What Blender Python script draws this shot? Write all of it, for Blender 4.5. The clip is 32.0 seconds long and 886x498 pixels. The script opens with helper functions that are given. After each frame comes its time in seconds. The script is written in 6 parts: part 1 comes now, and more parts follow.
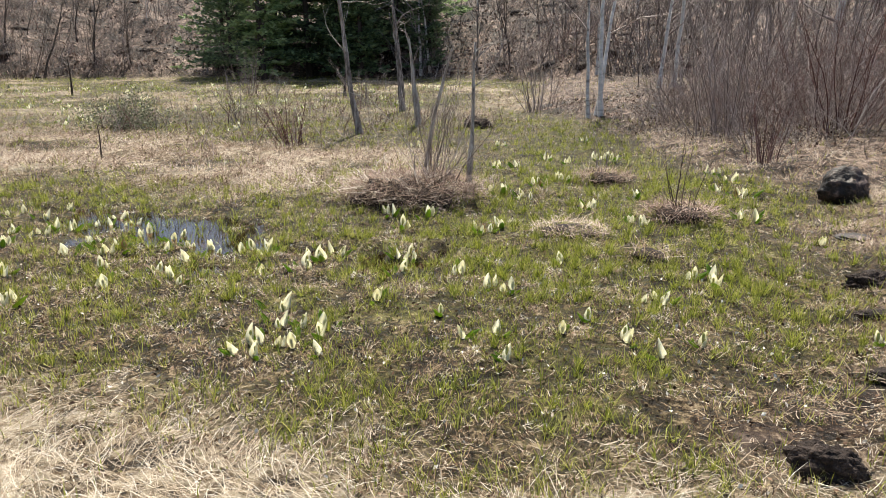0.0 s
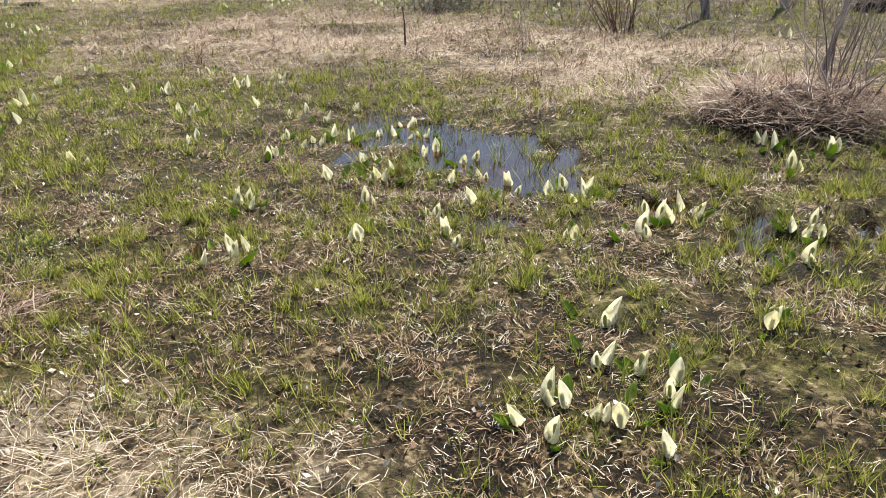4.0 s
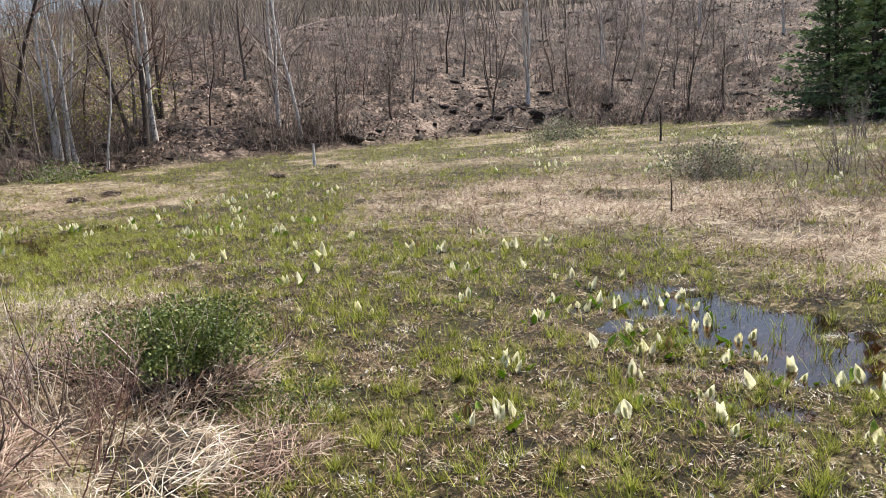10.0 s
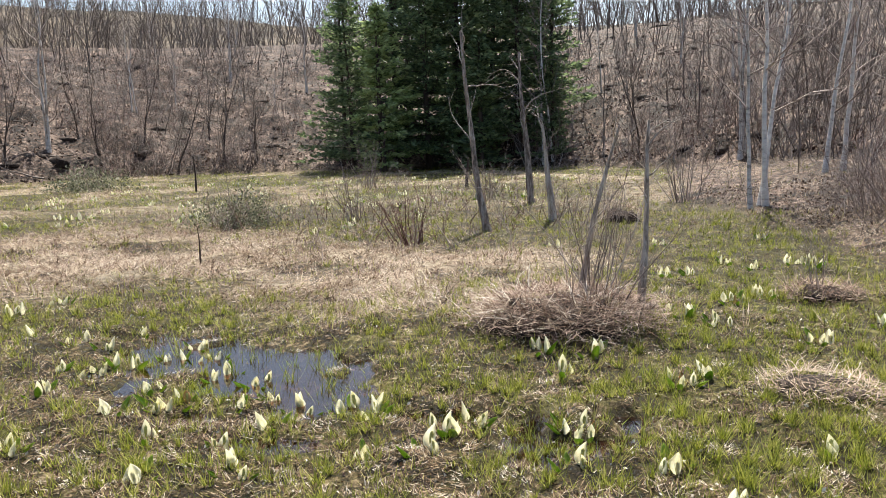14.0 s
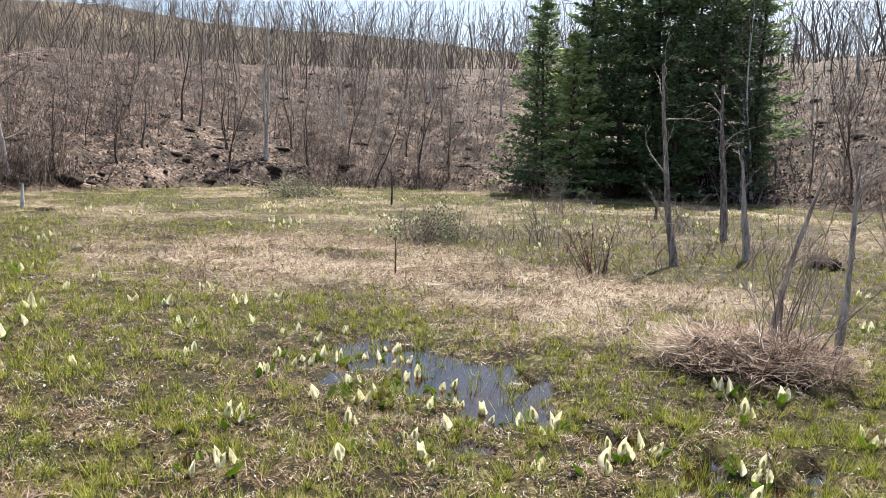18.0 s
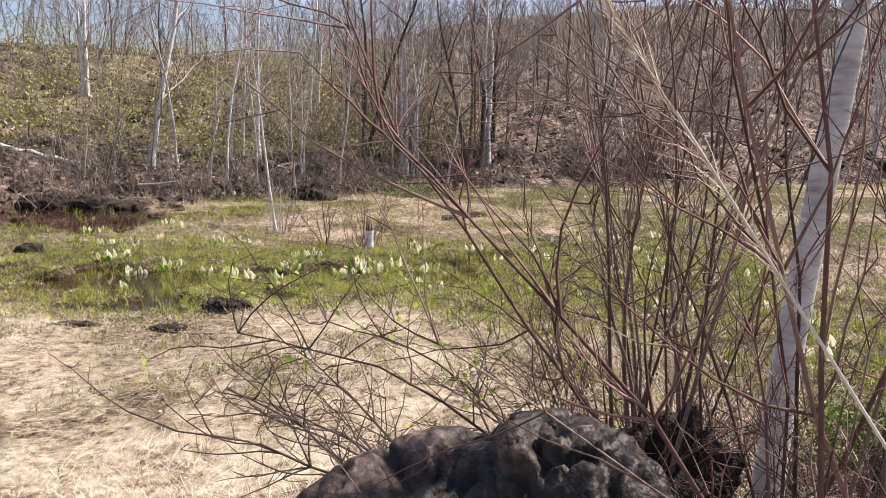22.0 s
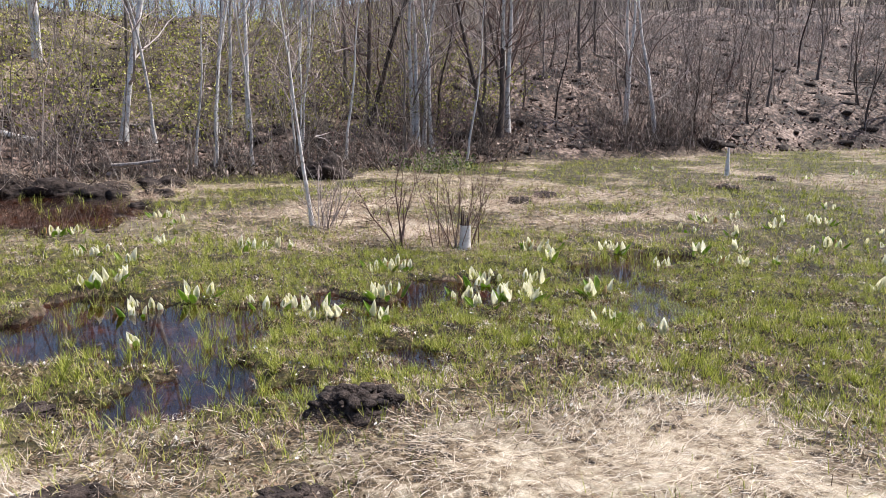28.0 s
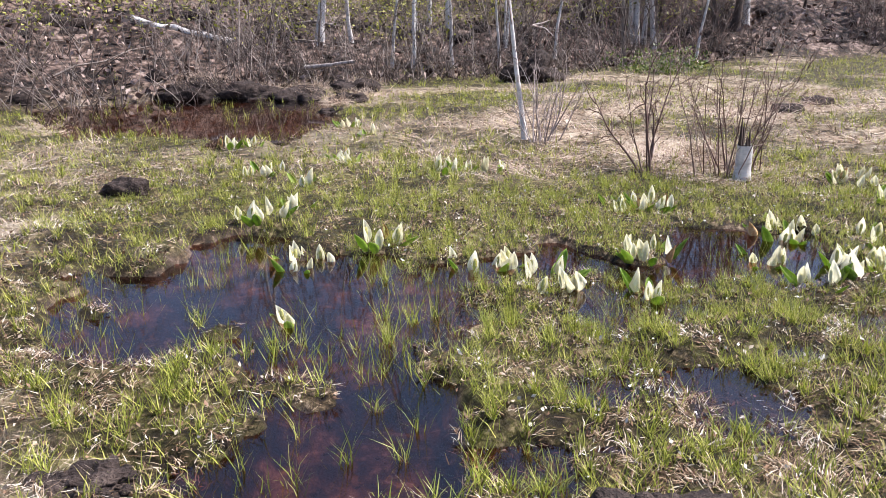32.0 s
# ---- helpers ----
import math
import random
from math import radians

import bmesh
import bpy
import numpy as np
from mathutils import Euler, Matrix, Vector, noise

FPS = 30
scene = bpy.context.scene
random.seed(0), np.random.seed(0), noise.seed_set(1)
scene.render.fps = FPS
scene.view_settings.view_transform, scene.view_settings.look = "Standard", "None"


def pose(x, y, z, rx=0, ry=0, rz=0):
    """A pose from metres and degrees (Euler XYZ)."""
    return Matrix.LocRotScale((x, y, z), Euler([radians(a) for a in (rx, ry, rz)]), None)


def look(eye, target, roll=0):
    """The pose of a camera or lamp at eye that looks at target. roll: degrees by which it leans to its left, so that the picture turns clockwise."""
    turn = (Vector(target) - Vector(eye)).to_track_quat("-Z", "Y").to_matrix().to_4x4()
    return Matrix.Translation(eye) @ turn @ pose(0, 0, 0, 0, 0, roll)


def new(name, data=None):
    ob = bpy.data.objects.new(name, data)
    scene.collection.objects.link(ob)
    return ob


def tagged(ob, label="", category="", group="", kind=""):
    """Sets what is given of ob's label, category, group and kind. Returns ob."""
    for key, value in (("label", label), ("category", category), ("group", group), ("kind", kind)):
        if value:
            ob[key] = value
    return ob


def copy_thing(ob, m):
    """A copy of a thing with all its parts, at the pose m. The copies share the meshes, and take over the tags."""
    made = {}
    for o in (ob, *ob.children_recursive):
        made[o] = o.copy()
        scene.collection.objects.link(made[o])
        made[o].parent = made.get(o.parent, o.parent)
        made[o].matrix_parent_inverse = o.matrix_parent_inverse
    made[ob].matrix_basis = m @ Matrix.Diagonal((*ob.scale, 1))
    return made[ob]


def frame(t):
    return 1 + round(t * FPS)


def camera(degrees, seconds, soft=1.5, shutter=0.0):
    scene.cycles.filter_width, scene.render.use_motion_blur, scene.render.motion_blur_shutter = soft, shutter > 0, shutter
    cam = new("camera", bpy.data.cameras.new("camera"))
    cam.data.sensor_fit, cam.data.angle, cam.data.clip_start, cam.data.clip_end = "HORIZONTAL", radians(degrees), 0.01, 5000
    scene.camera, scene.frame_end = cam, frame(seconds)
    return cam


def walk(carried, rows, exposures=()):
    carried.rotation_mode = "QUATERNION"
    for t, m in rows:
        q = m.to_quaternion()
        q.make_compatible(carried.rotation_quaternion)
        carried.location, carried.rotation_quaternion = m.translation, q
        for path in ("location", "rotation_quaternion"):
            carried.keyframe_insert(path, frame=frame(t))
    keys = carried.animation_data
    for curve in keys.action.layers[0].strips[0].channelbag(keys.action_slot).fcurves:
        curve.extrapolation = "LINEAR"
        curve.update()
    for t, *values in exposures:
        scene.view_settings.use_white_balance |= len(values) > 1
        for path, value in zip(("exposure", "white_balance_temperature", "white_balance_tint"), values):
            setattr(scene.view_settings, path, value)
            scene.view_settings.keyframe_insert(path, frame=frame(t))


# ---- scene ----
cam = camera(60.3, 32.0, 0.6)
PATH = [
    (0, (1.411, -0.044, 1.655), (0.951, 1.832, 1.138), -0.2),
    (0.5, (1.287, 0.28, 1.624), (0.82, 2.15, 1.09), -0.0),
    (1, (1.144, 0.623, 1.59), (0.637, 2.476, 1.033), 0.2),
    (1.5, (0.961, 0.951, 1.561), (0.357, 2.758, 0.954), 0.1),
    (2, (0.823, 1.228, 1.54), (0.135, 2.988, 0.885), -0.1),
    (2.5, (0.715, 1.45, 1.508), (-0.06, 3.15, 0.792), -0.9),
    (3, (0.55, 1.654, 1.46), (-0.343, 3.272, 0.696), -1.6),
    (3.5, (0.441, 1.747, 1.456), (-0.563, 3.291, 0.677), -2.0),
    (4, (0.412, 1.761, 1.471), (-0.712, 3.221, 0.693), -2.5),
    (4.5, (0.42, 1.744, 1.479), (-0.81, 3.135, 0.735), -2.6),
    (6.5, (0.404, 1.681, 1.533), (-1.07, 2.922, 0.999), -3.0),
    (7, (0.388, 1.674, 1.541), (-1.133, 2.88, 1.061), -3.2),
    (7.5, (0.382, 1.682, 1.548), (-1.176, 2.859, 1.112), -3.2),
    (8, (0.37, 1.685, 1.554), (-1.213, 2.839, 1.154), -3.3),
    (8.5, (0.363, 1.679, 1.56), (-1.234, 2.821, 1.182), -3.3),
    (9, (0.354, 1.686, 1.56), (-1.26, 2.807, 1.192), -3.3),
    (9.5, (0.339, 1.681, 1.559), (-1.294, 2.778, 1.197), -3.4),
    (10, (0.329, 1.678, 1.562), (-1.302, 2.777, 1.2), -3.4),
    (10.5, (0.36, 1.689, 1.561), (-1.24, 2.835, 1.203), -3.3),
    (11, (0.408, 1.719, 1.562), (-1.119, 2.964, 1.22), -3.5),
    (11.5, (0.448, 1.743, 1.569), (-0.96, 3.126, 1.242), -3.5),
    (12, (0.478, 1.752, 1.574), (-0.786, 3.271, 1.266), -3.3),
    (12.5, (0.506, 1.752, 1.58), (-0.614, 3.383, 1.289), -3.1),
    (13, (0.533, 1.764, 1.587), (-0.454, 3.48, 1.303), -2.7),
    (13.5, (0.559, 1.767, 1.59), (-0.309, 3.546, 1.308), -2.3),
    (14, (0.566, 1.766, 1.586), (-0.192, 3.594, 1.298), -1.8),
    (14.5, (0.579, 1.764, 1.585), (-0.073, 3.632, 1.287), -1.3),
    (16.5, (0.681, 1.727, 1.582), (0.251, 3.656, 1.276), -0.1),
    (17, (0.724, 1.701, 1.59), (0.149, 3.596, 1.308), 0.3),
    (17.5, (0.751, 1.618, 1.601), (-0.097, 3.413, 1.354), 0.7),
    (18, (0.641, 1.458, 1.631), (-0.528, 3.065, 1.404), 1.5),
    (18.5, (0.49, 1.209, 1.65), (-0.951, 2.577, 1.429), 2.0),
    (19, (0.264, 0.995, 1.632), (-1.402, 2.079, 1.408), 2.4),
    (19.5, (-0.039, 0.843, 1.666), (-1.841, 1.681, 1.44), 1.8),
    (20.4, (-0.676, 0.672, 1.65), (-2.596, 1.175, 1.404), 1.2),
    (20.8, (-0.827, 0.503, 1.642), (-2.761, 0.946, 1.384), -0.7),
    (21.5, (-1.03, 0.14, 1.695), (-2.953, 0.62, 1.43), 0.7),
    (22, (-1.195, -0.086, 1.721), (-3.113, 0.411, 1.449), 0.7),
    (22.5, (-1.414, -0.262, 1.734), (-3.325, 0.263, 1.47), 0.5),
    (23, (-1.713, -0.482, 1.73), (-3.623, 0.052, 1.474), 0.1),
    (23.5, (-2.053, -0.696, 1.744), (-3.963, -0.16, 1.493), 0.1),
    (24, (-2.416, -0.816, 1.722), (-4.313, -0.227, 1.486), -0.5),
    (24.5, (-2.769, -0.915, 1.711), (-4.65, -0.276, 1.476), -0.7),
    (26.5, (-4.256, -1.073, 1.683), (-6.118, -0.405, 1.393), -1.6),
    (27, (-4.598, -1.008, 1.626), (-6.468, -0.362, 1.33), -1.1),
    (27.5, (-4.906, -0.978, 1.614), (-6.781, -0.356, 1.3), -0.7),
    (28, (-5.255, -0.99, 1.553), (-7.136, -0.404, 1.21), -0.2),
    (28.5, (-5.603, -0.997, 1.493), (-7.491, -0.441, 1.134), -0.3),
    (29, (-5.96, -0.996, 1.462), (-7.845, -0.451, 1.075), -0.5),
    (29.5, (-6.315, -1.031, 1.427), (-8.207, -0.529, 1.014), -0.7),
    (30, (-6.616, -1.057, 1.411), (-8.515, -0.603, 0.977), -1.0),
    (30.5, (-6.931, -1.04, 1.379), (-8.835, -0.639, 0.918), -1.4),
    (31, (-7.181, -1.003, 1.343), (-9.096, -0.708, 0.844), -2.0),
    (31.5, (-7.386, -0.968, 1.348), (-9.304, -0.783, 0.812), -1.9),
    (32, (-7.42, -0.913, 1.361), (-9.334, -0.83, 0.786), -1.6),
]
EXPOSURES = [(0, 0.80, 6450, 8), (9, 0.75, 6250, 10), (13, 0.80, 6400, 9), (17, 0.97, 6350, 9), (19.5, 0.77, 6350, 12), (21.5, 0.90, 6400, 17), (22.5, 0.74, 6400, 16), (24, 0.63, 6400, 16), (27, 0.70, 6050, 14), (32, 0.98, 5800, 19)]
walk(cam, [(t, look(eye, target, roll)) for t, eye, target, roll in PATH], EXPOSURES)


# ---- light ----
SUN_AZ, SUN_EL = math.atan2(0.97, -0.24), radians(57)
world = bpy.data.worlds.new("sky")
scene.world = world
world.use_nodes = True
wn = world.node_tree.nodes
sky = wn.new("ShaderNodeTexSky")
sky.sky_type, sky.sun_disc = "NISHITA", False
sky.sun_elevation, sky.sun_rotation = SUN_EL, math.pi / 2 - SUN_AZ
sky.air_density, sky.dust_density, sky.ozone_density = 1.0, 2.6, 1.6
wn["Background"].inputs["Strength"].default_value = 0.10
world.node_tree.links.new(sky.outputs[0], wn["Background"].inputs["Color"])
sun = new("sun", bpy.data.lights.new("sun", "SUN"))
sun.data.energy, sun.data.angle, sun.data.color = 5.0, radians(0.6), (1.0, 0.93, 0.80)
sun.matrix_world = look((math.cos(SUN_AZ) * 40, math.sin(SUN_AZ) * 40, math.tan(SUN_EL) * 40), (0, 0, 0))


# ---- materials ----
def material(name, ramp, scale=8.0, rough=0.85, bump=0.3, island=0.0, spec=0.3, coords="Object", detail=6.0,
             stretch=(1, 1, 1), through_light=0.0, fine=6.0, bump_dist=0.01):
    """A two-scale noise material: ramp is a list of (position, colour)."""
    m = bpy.data.materials.new(name)
    m.use_nodes = True
    n, l = m.node_tree.nodes, m.node_tree.links
    b = n["Principled BSDF"]
    b.inputs["Roughness"].default_value = rough
    b.inputs["Specular IOR Level"].default_value = spec
    tc = n.new("ShaderNodeTexCoord")
    mp = n.new("ShaderNodeMapping")
    mp.inputs["Scale"].default_value = stretch
    l.new(tc.outputs[coords], mp.inputs["Vector"])
    n1, n2 = n.new("ShaderNodeTexNoise"), n.new("ShaderNodeTexNoise")
    n1.inputs["Scale"].default_value, n1.inputs["Detail"].default_value = scale, detail
    n2.inputs["Scale"].default_value, n2.inputs["Detail"].default_value = scale * fine, 3.0
    l.new(mp.outputs[0], n1.inputs["Vector"])
    l.new(mp.outputs[0], n2.inputs["Vector"])
    mix = n.new("ShaderNodeMath")
    mix.operation = "MULTIPLY_ADD"
    l.new(n2.outputs["Fac"], mix.inputs[0])
    mix.inputs[1].default_value = 0.6
    l.new(n1.outputs["Fac"], mix.inputs[2])
    sub = n.new("ShaderNodeMath")
    sub.operation = "SUBTRACT"
    l.new(mix.outputs[0], sub.inputs[0])
    sub.inputs[1].default_value = 0.3
    fac = sub.outputs[0]
    if island:
        geo = n.new("ShaderNodeNewGeometry")
        info = n.new("ShaderNodeObjectInfo")
        add = n.new("ShaderNodeMath")
        add.operation = "ADD"
        l.new(geo.outputs["Random Per Island"], add.inputs[0])
        l.new(info.outputs["Random"], add.inputs[1])
        fr = n.new("ShaderNodeMath")
        fr.operation = "FRACT"
        l.new(add.outputs[0], fr.inputs[0])
        mx = n.new("ShaderNodeMix")
        mx.inputs["Factor"].default_value = island
        l.new(fac, mx.inputs["A"])
        l.new(fr.outputs[0], mx.inputs["B"])
        fac = mx.outputs["Result"]
    cr = n.new("ShaderNodeValToRGB")
    while len(cr.color_ramp.elements) < len(ramp):
        cr.color_ramp.elements.new(0.5)
    for e, (p, c) in zip(cr.color_ramp.elements, ramp):
        e.position, e.color = p, (*c, 1)
    l.new(fac, cr.inputs["Fac"])
    l.new(cr.outputs["Color"], b.inputs["Base Color"])
    if bump:
        bp = n.new("ShaderNodeBump")
        bp.inputs["Strength"].default_value, bp.inputs["Distance"].default_value = bump, bump_dist
        l.new(mix.outputs[0], bp.inputs["Height"])
        l.new(bp.outputs[0], b.inputs["Normal"])
    if through_light:
        tr = n.new("ShaderNodeBsdfTranslucent")
        l.new(cr.outputs["Color"], tr.inputs["Color"])
        ms = n.new("ShaderNodeMixShader")
        ms.inputs["Fac"].default_value = through_light
        l.new(b.outputs[0], ms.inputs[1])
        l.new(tr.outputs[0], ms.inputs[2])
        l.new(ms.outputs[0], n["Material Output"].inputs["Surface"])
    return m


STRAW = [(0.15, (0.15, 0.11, 0.075)), (0.4, (0.47, 0.37, 0.26)), (0.7, (0.70, 0.60, 0.46)), (0.9, (0.84, 0.79, 0.69))]
m_straw = material("straw_blades", STRAW, 3, 0.7, 0, 0.75, 0.4, through_light=0.1)
m_thatch = material("grey_thatch_blades", [(0.15, (0.016, 0.009, 0.005)), (0.46, (0.15, 0.092, 0.050)), (0.74, (0.38, 0.28, 0.175)), (0.95, (0.78, 0.71, 0.58))], 3, 0.7, 0, 0.8, 0.15, through_light=0.05)
m_bleached = material("bleached_stalk_blades", [(0.12, (0.20, 0.13, 0.08)), (0.5, (0.52, 0.42, 0.30)), (0.85, (0.86, 0.81, 0.70))], 3, 0.6, 0, 0.8, 0.3, through_light=0.05)
m_rust = material("rust_stalk_blades", [(0.12, (0.055, 0.032, 0.025)), (0.5, (0.25, 0.16, 0.12)), (0.8, (0.50, 0.38, 0.30)), (0.95, (0.70, 0.60, 0.50))], 3, 0.8, 0, 0.8, 0.15)
m_grey_leaf = material("grey_green_leaf", [(0.2, (0.07, 0.08, 0.045)), (0.5, (0.19, 0.20, 0.12)), (0.85, (0.36, 0.36, 0.25))], 5, 0.6, 0, 0.7, 0.3, through_light=0.2)
m_litter_leaf = material("dry_fallen_leaf", [(0.15, (0.04, 0.024, 0.017)), (0.5, (0.17, 0.112, 0.087)), (0.85, (0.48, 0.38, 0.32))], 4, 0.8, 0, 0.8, 0.2)
m_pink = material("russet_thatch_blades", [(0.12, (0.09, 0.055, 0.035)), (0.45, (0.36, 0.25, 0.165)), (0.75, (0.60, 0.49, 0.37)), (0.95, (0.76, 0.68, 0.56))], 3, 0.7, 0, 0.75, 0.4, through_light=0.08)
m_green = material("sedge_blades", [(0.1, (0.06, 0.065, 0.012)), (0.4, (0.22, 0.26, 0.03)), (0.7, (0.44, 0.46, 0.075)), (0.95, (0.62, 0.55, 0.22))], 2, 0.5, 0, 0.75, 0.25, through_light=0.3)
m_spring = material("spring_leaf", [(0.1, (0.13, 0.14, 0.025)), (0.5, (0.36, 0.37, 0.07)), (0.9, (0.60, 0.57, 0.18))], 2, 0.5, 0, 0.75, 0.25, through_light=0.35)
m_brown_leaf = material("brown_dead_leaf", [(0.12, (0.03, 0.018, 0.012)), (0.5, (0.15, 0.085, 0.05)), (0.8, (0.30, 0.19, 0.12)), (0.97, (0.48, 0.38, 0.27))], 6, 0.7, 0, 0.75, 0.25)
# pale tones for bleached leaves and for glints painted on the wet peat
m_fleck = material("bleached_leaf_and_glint", [(0.2, (0.14, 0.09, 0.05)), (0.5, (0.45, 0.38, 0.29)), (0.85, (0.82, 0.79, 0.72))], 4, 0.5, 0, 0.8, 0.5)
m_bark = material("grey_brown_bark", [(0.25, (0.055, 0.043, 0.036)), (0.5, (0.16, 0.13, 0.11)), (0.75, (0.32, 0.275, 0.24))], 6, 0.9, 0.6, 0.3, stretch=(1, 1, 0.25))
m_dark_bark = material("dark_bark", [(0.25, (0.03, 0.022, 0.018)), (0.5, (0.075, 0.055, 0.045)), (0.8, (0.16, 0.125, 0.10))], 7, 0.9, 0.6, 0.2, stretch=(1, 1, 0.3))
m_birch = material("pale_birch_bark", [(0.22, (0.06, 0.05, 0.045)), (0.36, (0.46, 0.43, 0.40)), (0.55, (0.68, 0.65, 0.61)), (0.8, (0.80, 0.78, 0.74))], 5, 0.7, 0.4, 0.1, stretch=(0.6, 0.6, 2.2))
m_twig = material("grey_twig", [(0.2, (0.13, 0.10, 0.088)), (0.5, (0.31, 0.25, 0.225)), (0.8, (0.54, 0.47, 0.43))], 3, 0.85, 0, 0.5)
m_red_twig = material("reddish_twig", [(0.2, (0.06, 0.030, 0.025)), (0.5, (0.16, 0.080, 0.066)), (0.8, (0.33, 0.21, 0.18))], 3, 0.7, 0, 0.5)
m_stem = material("brown_stem", [(0.2, (0.06, 0.036, 0.028)), (0.5, (0.15, 0.092, 0.072)), (0.8, (0.33, 0.25, 0.21))], 9, 0.75, 0.3, 0.4, stretch=(1, 1, 0.4))
m_needle = material("conifer_needles", [(0.2, (0.06, 0.095, 0.048)), (0.5, (0.165, 0.23, 0.105)), (0.8, (0.33, 0.42, 0.20))], 2, 0.6, 0, 0.6, 0.5, through_light=0.5)
# lighter copy of the needle greens: sunlight on the front fir put into colour
m_sun_tinted_needle = material("sun_tinted_conifer_needles", [(0.2, (0.18, 0.25, 0.09)), (0.5, (0.40, 0.50, 0.20)), (0.8, (0.62, 0.70, 0.36))], 2, 0.6, 0, 0.6, 0.5, through_light=0.55)
m_spathe = material("cream_spathe", [(0.25, (0.88, 0.84, 0.62)), (0.5, (0.95, 0.93, 0.79)), (0.8, (0.97, 0.96, 0.88))], 18, 0.45, 0.15, 0.25, 0.4, through_light=0.72)
m_wilted = material("wilted_spathe", [(0.2, (0.22, 0.11, 0.04)), (0.5, (0.50, 0.31, 0.13)), (0.8, (0.74, 0.58, 0.34))], 14, 0.7, 0.3, 0.2, 0.3, through_light=0.25)
m_spadix = material("spadix", [(0.3, (0.30, 0.30, 0.08)), (0.7, (0.52, 0.50, 0.20))], 90, 0.6, 0.5)
m_leaf = material("cabbage_leaf", [(0.2, (0.15, 0.25, 0.03)), (0.5, (0.30, 0.43, 0.055)), (0.85, (0.50, 0.57, 0.12))], 12, 0.4, 0.3, 0.35, 0.5, through_light=0.5)
m_evergreen = material("evergreen_leaf", [(0.2, (0.045, 0.07, 0.016)), (0.5, (0.12, 0.165, 0.035)), (0.85, (0.26, 0.29, 0.08))], 5, 0.5, 0, 0.6, 0.45, through_light=0.25)
m_rock = material("dark_boulder", [(0.34, (0.006, 0.0045, 0.004)), (0.5, (0.026, 0.0175, 0.0135)), (0.62, (0.078, 0.050, 0.039)), (0.78, (0.26, 0.19, 0.16))], 5, 0.6, 0.9, 0, 0.35, bump_dist=0.022)
m_mud = material("peat_mud", [(0.28, (0.010, 0.007, 0.006)), (0.52, (0.035, 0.024, 0.019)), (0.72, (0.085, 0.062, 0.05)), (0.9, (0.22, 0.175, 0.145))], 14, 0.85, 1.0, 0, 0.25, bump_dist=0.03)
m_wood = material("weathered_wood", [(0.30, (0.09, 0.07, 0.058)), (0.44, (0.27, 0.225, 0.195)), (0.6, (0.46, 0.41, 0.37)), (0.8, (0.62, 0.57, 0.52))], 24, 0.9, 1.0, 0.2, stretch=(1, 1, 0.2))


